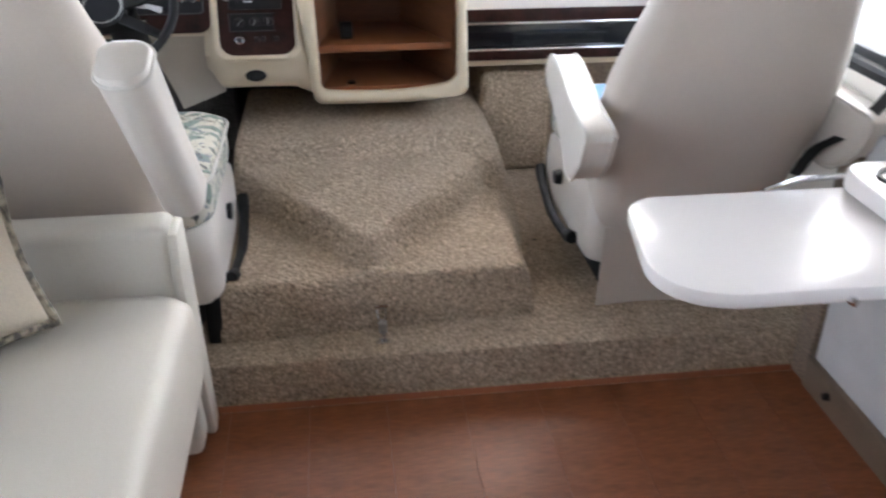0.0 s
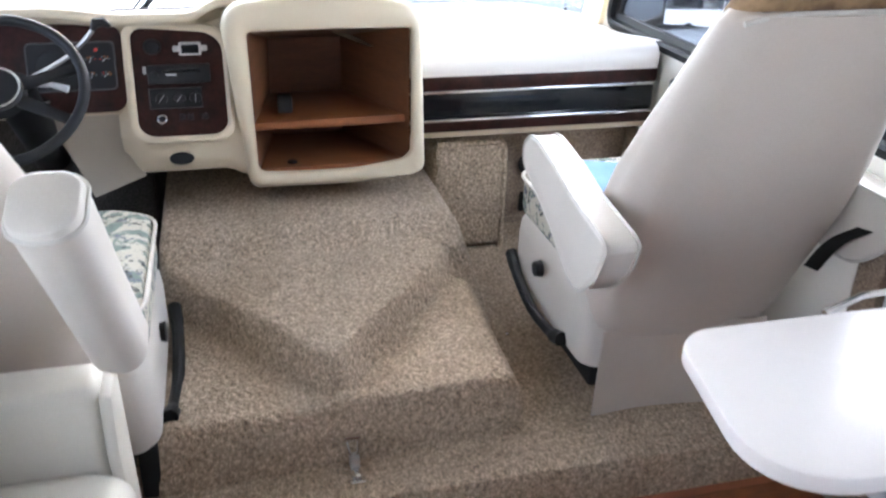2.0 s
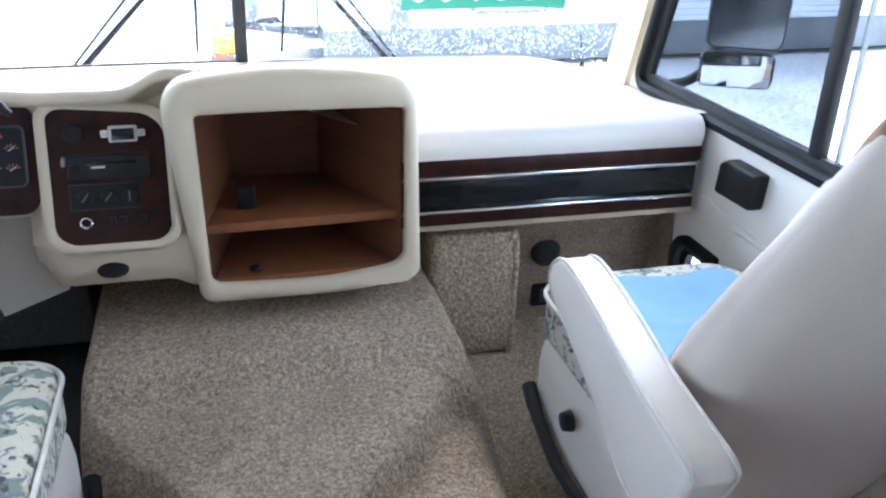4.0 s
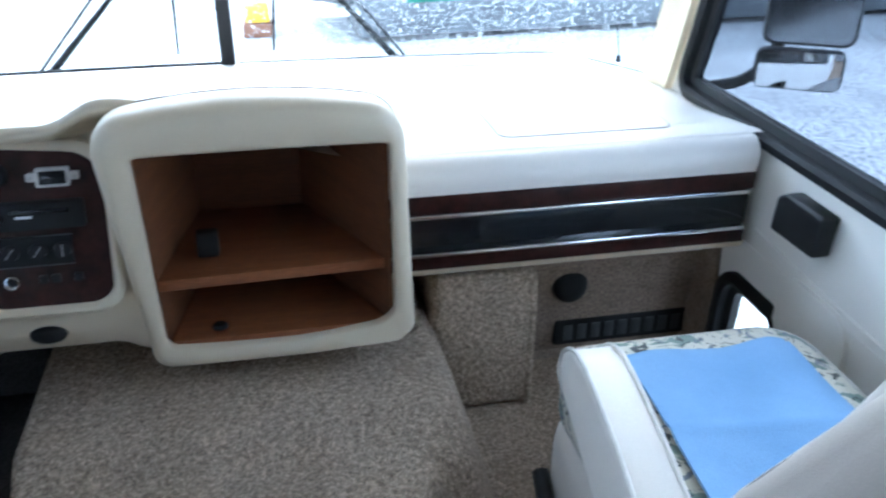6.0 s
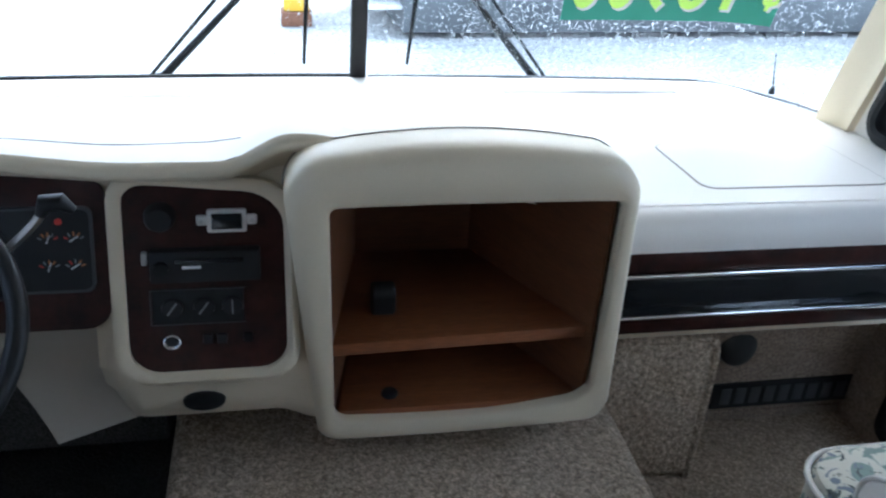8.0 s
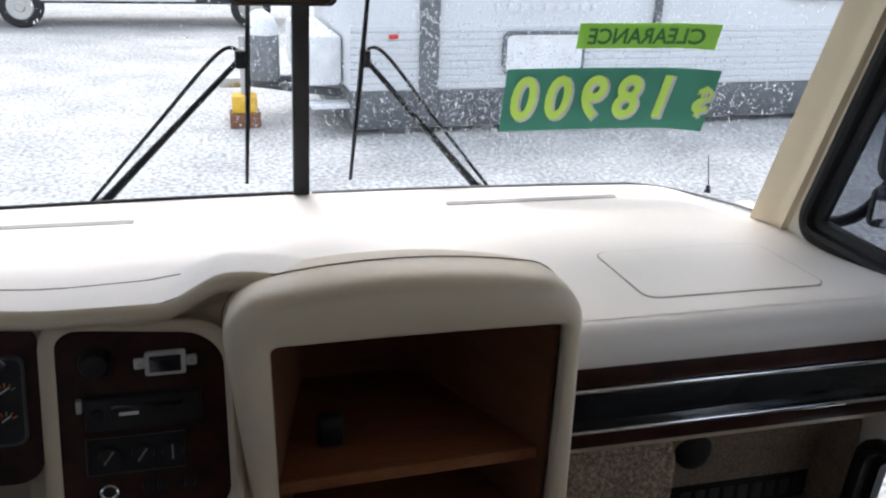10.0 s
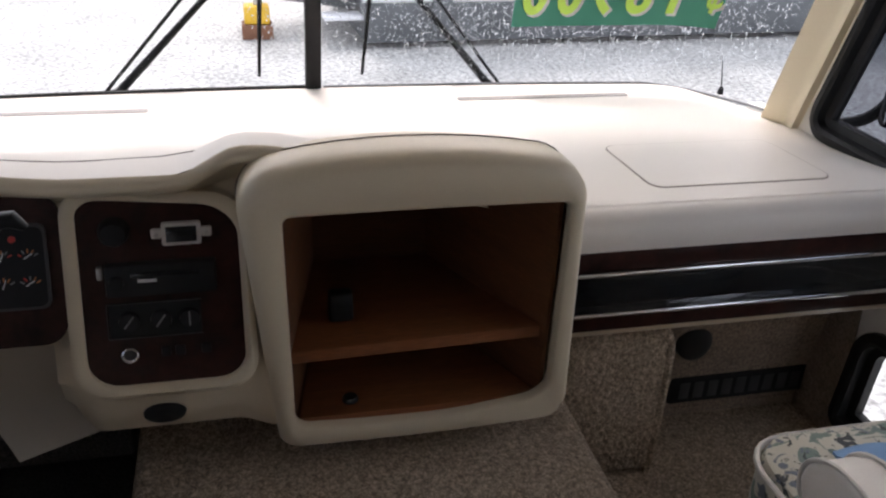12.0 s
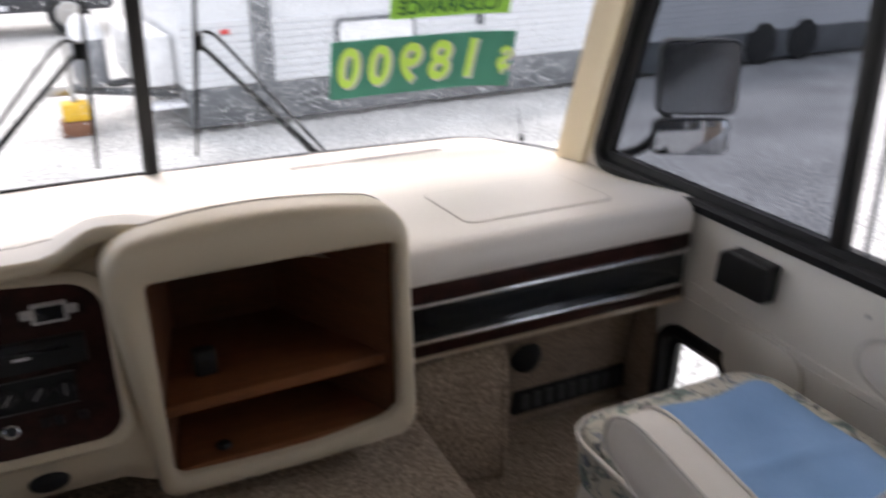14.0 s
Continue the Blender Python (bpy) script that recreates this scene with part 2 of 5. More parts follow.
def prism(points, axis, a, b, bevel=0.0, segments=2):
    """Extrude a closed outline along an axis. Axis x: outline in (y, z); y: (x, z); z: (x, y)."""
    bm = bmesh.new()
    put = {"x": lambda p, c: (c, p[0], p[1]), "y": lambda p, c: (p[0], c, p[1]), "z": lambda p, c: (p[0], p[1], c)}[axis]
    lo = [bm.verts.new(put(p, a)) for p in points]
    hi = [bm.verts.new(put(p, b)) for p in points]
    bm.faces.new(lo)
    bm.faces.new(hi[::-1])
    n = len(points)
    for i in range(n):
        bm.faces.new((lo[i], hi[i], hi[(i + 1) % n], lo[(i + 1) % n]))
    bmesh.ops.recalc_face_normals(bm, faces=bm.faces)
    return bevelled(bm, bevel, segments)


def loft(loops, cap_first=True, cap_last=True, ring=False):
    bm = bmesh.new()
    rows = [[bm.verts.new(p) for p in loop] for loop in loops]
    n = len(rows[0])
    pairs = list(zip(rows, rows[1:])) + ([(rows[-1], rows[0])] if ring else [])
    for a, b in pairs:
        for i in range(n):
            bm.faces.new((a[i], a[(i + 1) % n], b[(i + 1) % n], b[i]))
    if cap_first and not ring:
        bm.faces.new(rows[0][::-1])
    if cap_last and not ring:
        bm.faces.new(rows[-1])
    return bm


def rrect(u0, u1, v0, v1, r, n=6, arch=0.0, sag=0.0):
    """A rounded rectangle, anticlockwise; arch lifts the top's middle, sag drops the bottom's."""
    rs = r if isinstance(r, (tuple, list)) else (r,) * 4
    pts = []
    for (cx, cy, a0), q in zip(((u1, v1, 0), (u0, v1, 90), (u0, v0, 180), (u1, v0, 270)), rs):
        cx += -q if cx == u1 else q
        cy += -q if cy == v1 else q
        for k in range(n + 1):
            a = radians(a0 + 90 * k / n)
            pts.append([cx + q * math.cos(a), cy + q * math.sin(a)])
        u, v = pts[-1]
        ends = {0: (u0 + rs[1], v1), 90: (u0, v0 + rs[2]), 180: (u1 - rs[3], v0), 270: (u1, v1 - rs[0])}[a0]
        for k in range(1, 8):
            f = k / 8
            pts.append([u + (ends[0] - u) * f, v + (ends[1] - v) * f])
    uc, hw, vc = (u0 + u1) / 2, (u1 - u0) / 2, (v0 + v1) / 2
    for p in pts:
        w = max(0.0, 1 - ((p[0] - uc) / hw) ** 2)
        if p[1] > vc:
            p[1] += arch * w * (p[1] - vc) / (v1 - vc)
        else:
            p[1] -= sag * w * (vc - p[1]) / (vc - v0)
    return pts


def tube(points, radius, n=10, closed=False):
    pts = [Vector(p) for p in points]
    radii = radius if isinstance(radius, (list, tuple)) else [radius] * len(pts)
    loops, side = [], None
    for i, p in enumerate(pts):
        a = pts[i - 1] if (i or closed) else p
        b = pts[(i + 1) % len(pts)] if (i < len(pts) - 1 or closed) else p
        d = (b - a).normalized()
        side = (side - d * side.dot(d)).normalized() if side else d.orthogonal().normalized()
        up = d.cross(side)
        loops.append([p + radii[i] * (math.cos(t) * side + math.sin(t) * up) for t in (2 * math.pi * k / n for k in range(n))])
    return loft(loops, ring=closed)


def curve_points(points, steps=6, closed=False):
    """A smooth line through points."""
    p = [Vector(q) for q in points]
    n, out = len(p), []
    for i in range(n if closed else n - 1):
        p0, p1, p2, p3 = (p[(i + k) % n] if closed else p[min(max(i + k, 0), n - 1)] for k in (-1, 0, 1, 2))
        for k in range(steps):
            t = k / steps
            out.append(0.5 * (2 * p1 + (p2 - p0) * t + (2 * p0 - 5 * p1 + 4 * p2 - p3) * t * t + (3 * p1 - p0 - 3 * p2 + p3) * t ** 3))
    return out if closed else out + [p[-1]]


def rod(a, b, r, n=14, bevel=0.0):
    return bevelled(tube([a, b], r, n), bevel, 2, 60)


def lathe(profile, at, axis="z", n=24):
    """Turn (radius, height) pairs round an axis through at."""
    loops = []
    for r, h in profile:
        loop = []
        for k in range(n):
            a = 2 * math.pi * k / n
            c, s = max(r, 1e-4) * math.cos(a), max(r, 1e-4) * math.sin(a)
            loop.append(Vector(at) + Vector({"z": (c, s, h), "y": (c, h, s), "x": (h, c, s)}[axis]))
        loops.append(loop)
    return loft(loops)


def grid(fn, nu, nv, thickness=0.0):
    """A sheet: fn(u, v) gives a place, u and v from 0 to 1."""
    bm = bmesh.new()
    rows = [[bm.verts.new(fn(i / nu, j / nv)) for i in range(nu + 1)] for j in range(nv + 1)]
    for j in range(nv):
        for i in range(nu):
            bm.faces.new((rows[j][i], rows[j][i + 1], rows[j + 1][i + 1], rows[j + 1][i]))
    if thickness:
        bmesh.ops.recalc_face_normals(bm, faces=bm.faces)
        bmesh.ops.solidify(bm, geom=bm.faces[:], thickness=thickness)
    return bm


def smooth01(a, b, x):
    t = min(max((x - a) / (b - a), 0.0), 1.0)
    return t * t * (3 - 2 * t)


def cushion(x0, x1, y0, y1, z0, z1, r=0.04, crown=0.02, n=7):
    """A stuffed block, rounded, with a crowned top."""
    loops = []
    h = z1 - z0
    for f, inset in ((0.0, 0.5), (0.0, 0.18), (0.08, 0.04), (0.2, 0.0), (0.7, 0.0), (0.88, 0.06), (0.97, 0.25), (1.0, 0.6)):
        q = r * inset * 1.2
        loops.append([(u, v, z0 + h * f) for u, v in rrect(x0 + q, x1 - q, y0 + q, y1 - q, r, n)])
    bm = loft(loops)
    xc, yc, hx, hy = (x0 + x1) / 2, (y0 + y1) / 2, (x1 - x0) / 2, (y1 - y0) / 2
    top = [f for f in bm.faces if len(f.verts) > 8 and f.calc_center_median().z > z0 + h * 0.9]
    for f in top:
        res = bmesh.ops.poke(bm, faces=[f])
        for v in res["verts"]:
            v.co.z += crown
    return bm


# ---- the shell of the vehicle ----
WX = 1.115          # inner face of the side walls
CAB = 0.125         # carpeted cab floor above the wood floor
STEP = 0.386        # where the cab floor's step stands


def glass_y(x, z):
    """The windshield: bowed across, wrapped back at its ends, raked."""
    a = abs(x)
    return 2.245 - 0.03 * (a / 0.8) ** 2 - 0.21 * (max(0.0, a - 0.85) / 0.25) ** 2 - (z - 0.765) * (0.215 + 0.125 * smooth01(0.5, 1.1, a))


floor_base = thing("floor", box(-WX, WX, -4.0, STEP - 0.002, -0.05, -0.012), FLOOR, "cherry laminate plank floor of the living area", "floor", kind="structure")

bm = prism([(1.78, -0.05), (STEP, -0.05), (STEP, 0.1), (STEP + 0.006, 0.117), (STEP + 0.022, CAB), (1.78, CAB)], "x", -WX, WX)
cab_floor = thing("floor_cab", bm, CARPET, "beige cut-pile carpet over the raised cab floor and its step", "floor", kind="structure")
thing("trim_floor_edge", prism([(STEP - 0.016, 0.0), (STEP, 0.0), (STEP, 0.007), (STEP - 0.01, 0.005)], "x", -WX, WX), shade("red_brown_edging", (0.33, 0.11, 0.05), 0.4, scale=12), "thin red-brown wood edging along the carpeted step", "trim", kind="structure")
thing("ceiling", box(-WX, WX, -4.0, 2.3, 1.98, 2.03), CEIL, "pale cloth ceiling lining", "ceiling", kind="structure")
thing("wall_back", box(-WX - 0.05, WX + 0.05, -4.06, -4.0, -0.05, 2.0), HOUSE, "plain oak rear wall panel", "wall", kind="structure")


def holed_wall(name, side, y0, y1, z0, z1, hole, label, material=WALL):
    """A side wall piece with one rounded opening; hole is a loop in (y, z) of rrect()."""
    x_in, x_out = side * WX, side * (WX + 0.045)
    outer = rrect(y0, y1, z0, z1, 0.0005)
    if y1 > 1.8 and z1 > 1:
        outer = [(y - max(0.0, y - 1.15) / 0.725 * (z - 0.765) * 0.34, z) for y, z in outer]
    return thing(name, loft([[(x, p[0], p[1]) for p in loop] for x, loop in ((x_in, outer), (x_in, hole), (x_out, hole), (x_out, outer))], ring=True), material, label, "wall", kind="structure", smooth=20)


def raked(points):
    """Lean the front of a window's outline back with height."""
    return [(y - max(0.0, y - 1.15) / 0.68 * (z - 0.8) * 0.33, z) for y, z in points]


cab_hole = raked(rrect(0.25, 1.83, 0.76, 1.62, 0.07))
low_hole = [(y - (y - 1.24) * max(0.0, z - 0.2) * 0.25, z) for y, z in rrect(1.245, 1.51, 0.17, 0.445, (0.075, 0.05, 0.03, 0.03))]
# Unseen opening behind the camera, added to light seat backs and sofa.
house_hole = rrect(-1.60, -0.10, 0.88, 1.56, 0.06)
for side, tag in ((1, "right"), (-1, "left")):
    holed_wall("wall_cab_" + tag, side, 0.0, 1.873, 0.53, 1.98, cab_hole, "white moulded side wall panel of the cab under the window")
    if side > 0:
        holed_wall("wall_lower_" + tag, side, STEP, 1.80, -0.05, 0.528, low_hole, "white lower side wall panel with a small low window")
    else:
        thing("wall_lower_" + tag, box(-WX - 0.045, -WX, STEP, 1.80, -0.05, 0.528), WALL, "white lower side wall panel of the cab", "wall", kind="structure")
    thing("wall_step_" + tag, box(min(side * WX, side * (WX + 0.045)), max(side * WX, side * (WX + 0.045)), 0.0, STEP, -0.05, 0.528), WALL, "white side wall panel beside the step", "wall", kind="structure")
    holed_wall("wall_house_" + tag, side, -4.0, -0.002, -0.05, 1.98, house_hole, "oak-panelled side wall of the living area with an added window", HOUSE)


def window(name, side, hole, bars, glass, label, depth=0.012, frame_w=0.045):
    """Black rubber frame round an opening, glazing bars and panes."""
    root = tagged(new(name), label, "window", kind="structure")
    cy = sum(p[0] for p in hole) / len(hole)
    cz = sum(p[1] for p in hole) / len(hole)

    def inset(d):
        out = []
        n = len(hole)
        for i, p in enumerate(hole):
            a, b = hole[i - 1], hole[(i + 1) % n]
            ty, tz = b[0] - a[0], b[1] - a[1]
            L = math.hypot(ty, tz) or 1
            ny, nz = -tz / L, ty / L
            out.append((p[0] + ny * d, p[1] + nz * d))
        return out

    def ring(d, x):
        return [(side * x, y, z) for y, z in inset(d)]

    part("window_frame", loft([ring(-0.004, WX + 0.0), ring(-0.004, WX - depth), ring(frame_w * 0.35, WX - depth - 0.006), ring(frame_w * 0.55, WX - depth), ring(frame_w * 0.6, WX + 0.006), ring(frame_w, WX + 0.010), ring(frame_w, WX + 0.032), ring(0.001, WX + 0.034)], ring=True), RUBBER, root, "black rubber and aluminium frame", smooth=40)
    loop = ring(frame_w - 0.004, WX + 0.020)
    cut = [(glass, -9.0, 9.0)]
    if bars:
        cut = [(glass, bars[0][1] - 0.004, 9.0), (GLASS if side > 0 else glass, -9.0, bars[0][0] - 0.036)]
        if side > 0:
            part("pane_edge", box(side * (WX + 0.018), side * (WX + 0.030), bars[0][0] - 0.038, bars[0][0] - 0.034, 0.80, 1.58), GREY, root, "slim grey edge of the sliding pane")
    for material, lo, hi in cut:
        bit = [(y, z) for _, y, z in loop if lo < y < hi]
        for y in (lo, hi):
            if abs(y) < 8:
                zs = [a[2] + (b[2] - a[2]) * (y - a[1]) / (b[1] - a[1]) for a, b in zip(loop, loop[1:] + loop[:1]) if (a[1] - y) * (b[1] - y) < 0]
                bit += [(y, z) for z in zs]
        my, mz = sum(p[0] for p in bit) / len(bit), sum(p[1] for p in bit) / len(bit)
        bit.sort(key=lambda p: math.atan2(p[1] - mz, p[0] - my))
        pane = part("pane", loft([[(side * (WX + d), y, z) for y, z in bit] for d in (0.020, 0.024)]), material, root, smooth=20)
        pane.visible_shadow = False
    for y0, y1, z0, z1 in bars:
        part("glazing_bar", box(min(side * (WX + 0.004), side * (WX + 0.03)), max(side * (WX + 0.004), side * (WX + 0.03)), y0, y1, z0, z1, 0.004), RUBBER, root)
    return root


window("window_1", 1, cab_hole, [(1.015, 1.052, 0.80, 1.59)], TINT, "black-framed sliding passenger window with tinted glass")
# Both driver panes get the tint to cut the light reaching the radio pod.
window("window_2", -1, cab_hole, [(1.015, 1.052, 0.80, 1.59)], TINT, "black-framed sliding driver window, tinted to hold back light")
window("window_3", 1, low_hole, [], GLASS, "small low black-framed window beside the seat", frame_w=0.05)
# Two windows added out of view as fill light for the interior.
window("window_4", -1, house_hole, [], HOUSE_GLASS, "unseen living area window, added to let in light", frame_w=0.03)
window("window_5", 1, house_hole, [], HOUSE_TINT, "unseen living area window, added to let in light", frame_w=0.03)
thing("trim_sill_rail", box(WX - 0.004, WX + 0.004, 0.28, 1.0, 0.777, 0.783, 0.002), CHROME, "thin bright aluminium slider rail on the window frame", "trim", kind="structure")

# windshield
shield = tagged(new("windshield"), "two-piece raked windshield with rain drops on it", "windshield", kind="structure")
for a, b in ((-1.10, -0.012), (0.012, 1.10)):
    pane = part("pane", grid(lambda u, v: (a + (b - a) * u, glass_y(a + (b - a) * u, 0.75 + 1.0 * v), 0.75 + 1.0 * v), 30, 6, 0.004), GLASS, shield)
    pane.visible_shadow = False
post = prism([(-0.019, 0.752), (0.019, 0.752), (0.019, 1.76), (-0.019, 1.76)], "y", -0.018, 0.012, 0.004)
for v in post.verts:
    v.co.y += glass_y(0, v.co.z)
part("centre_post", post, RUBBER, shield, "black centre post")
for lo, hi, rad, mat in ((-44, 1, 0.006, RUBBER), (1, 45, 0.0035, GREY)):
    part("gasket", tube([(x / 40, glass_y(x / 40, 0.774) - 0.006, 0.774 - 0.012 * max(0, abs(x / 40) - 0.85) / 0.25) for x in range(lo, hi)], rad, 8), mat, shield, "thin rubber gasket")
part("header", grid(lambda u, v: (-1.12 + 2.24 * u, glass_y(-1.1 + 2.2 * u, 1.72 + 0.28 * v) - 0.01, 1.72 + 0.28 * v), 30, 2, 0.03), CEIL, shield)
part("nose_outside", grid(lambda u, v: (-1.12 + 2.24 * u, glass_y(-1.1 + 2.2 * u, 0.765) + 0.03 + 0.05 * v, 0.73 - 1.2 * v), 30, 2, 0.03), WHITE, shield)

rng = random.Random(5)
ball = bmesh.new()
bmesh.ops.create_icosphere(ball, subdivisions=1, radius=1.0)
ball_v = [v.co.copy() for v in ball.verts]
ball_f = [[v.index for v in f.verts] for f in ball.faces]
ball.free()
verts, faces = [], []
for k in range(46000):
    x = rng.uniform(-1.03, 1.085)
    z = 0.785 + 0.70 * rng.random()
    if rng.random() < (0.90 if x < -0.12 else 0.55 if x < 0.25 else 0.12):
        continue
    r = 0.0007 + 0.0015 * rng.random() ** 3
    tall = rng.uniform(1.0, 2.2)
    at = Vector((x, glass_y(x, z) + 0.0055, z))
    base = len(verts)
    verts += [at + Vector((v.x * r, v.y * r * 0.5, v.z * r * tall)) for v in ball_v]
    faces += [[i + base for i in f] for f in ball_f]
me = bpy.data.meshes.new("rain_drops")
me.from_pydata(verts, [], faces)
bm = bmesh.new()
bm.from_mesh(me)
bpy.data.meshes.remove(me)
drops = thing("rain_drops", bm, DROP, "fine rain drops clinging to the outside of the windshield", "rain drops", kind="stuff")
drops.visible_shadow = False

for side, tag in ((1, "right"), (-1, "left")):
    def pillar(u, v):
        z = 0.70 + 1.28 * v
        lean = (z - 0.765) * 0.34
        k = [(1.084, 1.962), (1.094, 1.937), (1.105, 1.917), (1.112, 1.898), (1.1125, 1.866)]
        i = min(int(u * 4), 3)
        f = u * 4 - i
        return (side * (k[i][0] + (k[i + 1][0] - k[i][0]) * f), k[i][1] + (k[i + 1][1] - k[i][1]) * f - lean, z)
    thing("pillar_" + tag, grid(pillar, 8, 8, 0.02), PILLAR, "cream painted corner post beside the windshield", "pillar", kind="structure")
    thing("wall_corner_" + tag, box(min(side * 1.118, side * 1.16), max(side * 1.118, side * 1.16), 1.802, 2.10, -0.05, 0.745), WALL, "plain white corner panel", "wall", kind="structure")
thing("wall_firewall", box(-WX, WX, 1.785, 1.82, -0.05, 0.75), CARPET_DARK, "carpeted firewall, coloured dark for the shade under the dashboard", "wall", kind="structure")

# ---- engine cover ----
def cover_height(x, y):
    base = 0.266 + 0.006 * noise.noise((x * 5, y * 5, 1.0))
    half = 0.36 * smooth01(0.0, 1.0, (y - 0.52) / 0.55) * 0.35 + 0.36 * min(max((y - 0.54) / 0.49, 0.0), 1.0) * 0.65
    edge = half - abs(x + 0.02)
    wedge = smooth01(-0.026, 0.020, edge) if y < 1.03 else max(smooth01(1.0, 1.08, y), smooth01(-0.026, 0.020, edge))
    return base + 0.082 * wedge * smooth01(0.525, 0.60, y) + 0.050 * smooth01(1.08, 1.17, y)


def cover():
    fr = [(0.0, 0.0), (0.004, 0.45), (0.009, 0.84), (0.017, 0.96), (0.030, 1.0)]
    nx, ny = 64, 72
    us = [("l", d, f) for d, f in fr] + [("m", k / nx, 1.0) for k in range(1, nx)] + [("r", d, f) for d, f in fr[::-1]]
    vs = [(0.505 + d, f) for d, f in fr] + [(0.545 + (1.66 - 0.545) * k / ny, 1.0) for k in range(ny + 1)]
    bm = bmesh.new()
    rows = []
    for y, fy in vs:
        row = []
        left = -0.392 - 0.012 * smooth01(0.5, 1.2, y)
        foot = 0.400 + 0.085 * smooth01(0.52, 1.25, y)
        top_r = 0.388 + 0.016 * smooth01(0.5, 1.5, y)
        for kind, d, fx in us:
            if kind == "l":
                x = left + d
            elif kind == "r":
                x = top_r - 0.030 + (foot - top_r + 0.030) * (1 - fx) ** 0.9 + (0.030 - d) * fx
            else:
                x = left + 0.030 + (top_r - 0.060 - left) * d
            f = min(fx, fy)
            h = cover_height(x, y)
            row.append(bm.verts.new((x, y + 0.028 * x * (1 - smooth01(0.5, 0.9, y)) / 0.4 + 0.004 * noise.noise((x * 9, 0, 3)), CAB - 0.004 + (h - CAB + 0.004) * f)))
        rows.append(row)
    for a, b in zip(rows, rows[1:]):
        for i in range(len(a) - 1):
            bm.faces.new((a[i], a[i + 1], b[i + 1], b[i]))
    return bm


engine_cover = empty("engine_cover", (0, 1.0, CAB), "carpeted engine cover with a raised V-shaped plateau, between the seats", "engine cover")
part("body", cover(), CARPET, engine_cover, "beige cut-pile carpet", smooth=70)
part("latch_plate", box(-0.016, 0.020, 0.492, 0.504, 0.188, 0.200, 0.003), CHROME, engine_cover)
part("latch_hook", tube(curve_points([(-0.010, 0.496, 0.19), (-0.006, 0.487, 0.165), (0.004, 0.484, 0.155), (0.012, 0.487, 0.168), (0.014, 0.496, 0.19)]), 0.0028, 8), CHROME, engine_cover)
part("latch_body", box(-0.006, 0.014, 0.470, 0.496, 0.128, 0.158, 0.004), STEEL, engine_cover)
part("latch_lever", box(-0.002, 0.012, 0.440, 0.478, 0.132, 0.139, 0.002), CHROME, engine_cover)
part("latch_foot", box(-0.012, 0.020, 0.430, 0.450, 0.1255, 0.130, 0.002), CHROME, engine_cover)
rooted(engine_cover)

side_block = empty("carpeted_box", (0.53, 1.6, CAB), "beige carpeted box beside the engine cover under the dashboard", "carpeted box")
part("body", box(0.405, 0.650, 1.462, 1.75, CAB, 0.492, 0.03, 4), CARPET, side_block, smooth=50)
part("edge_roll", tube(curve_points([(0.636, 1.470, CAB), (0.637, 1.469, 0.30), (0.636, 1.469, 0.44), (0.624, 1.470, 0.474), (0.60, 1.472, 0.482), (0.42, 1.472, 0.483)]), 0.011, 8), CARPET, side_block, "thick carpet edge")
rooted(side_block)
kick = empty("kick_panel", (0.9, 1.66, CAB), "tan carpeted kick panel with a round speaker and a floor vent", "kick panel")
part("panel", prism([(1.643, CAB), (1.578, 0.515), (1.76, 0.515), (1.76, CAB)], "x", 0.652, WX - 0.002), KICK, kick)


part("side_flap", prism([(1.48, CAB), (1.515, 0.51), (1.578, 0.51), (1.640, CAB)], "x", WX - 0.012, WX - 0.003, 0.003), KICK, kick, "carpeted return along the side wall")


def on_kick(z):
    return 1.643 - 0.065 * (z - CAB) / 0.39


part("speaker_grille", moved(lathe([(0.0, -0.014), (0.025, -0.013), (0.038, -0.010), (0.044, -0.004), (0.045, 0.012), (0.0, 0.012)], (0, 0, 0), "y", 28), pose(0.776, on_kick(0.35) - 0.002, 0.357, -9)), BLACK, kick, "round black speaker grille")
vent = part("floor_vent", box(0.752, 1.108, on_kick(0.21) - 0.010, on_kick(0.21) + 0.02, 0.172, 0.246, 0.006), BLACK, kick, "black louvred floor vent")
for k in range(9):
    x = 0.775 + k * 0.0365
    part("louvre", box(x, x + 0.024, on_kick(0.21) - 0.014, on_kick(0.21) - 0.011, 0.188, 0.232, 0.001), VENT, vent)
rooted(kick)
thing("baseboard_kick", box(0.652, WX - 0.003, 1.633, 1.645, CAB, 0.150, 0.003), KICK, "tan carpet strip along the foot of the kick panel", "baseboard", kind="structure")
thing("floor_mat", box(-1.08, -0.42, 0.98, 1.77, CAB, CAB + 0.008, 0.003), CARPET_DARK, "dark rubber-backed mat in the driver footwell", "mat")

# ---- dashboard ----
dash = empty("dashboard", (0, 1.7, 0.52), "cream moulded dashboard with dark burl panels and chrome strips", "dashboard")


def dash_front(x):
    """Front edge of the dash top: y and z."""
    k = smooth01(-0.17, 0.30, x)
    zl = 0.918 + 0.040 * smooth01(-0.275, -0.178, x) + 0.020 * smooth01(-0.40, -0.62, x)
    return 1.30 + max(0.045, 0.135 * smooth01(-0.16, 0.30, x)), zl + (0.787 - zl) * k


def dash_top(u, v):
    x = -1.112 + 2.224 * u
    y0, z0 = dash_front(x)
    yb = glass_y(x, 0.76) - 0.004
    y = y0 + (yb - y0) * v
    zb = 0.772 - 0.02 * smooth01(0.92, 1.1, abs(x))
    z = z0 + (zb - z0) * (smooth01(0, 0.62, v) * 0.8 + 0.2 * v)
    return x, y, z


part("dash_top", grid(dash_top, 90, 24), DASH_TOP, dash, "pale padded vinyl top", smooth=60)
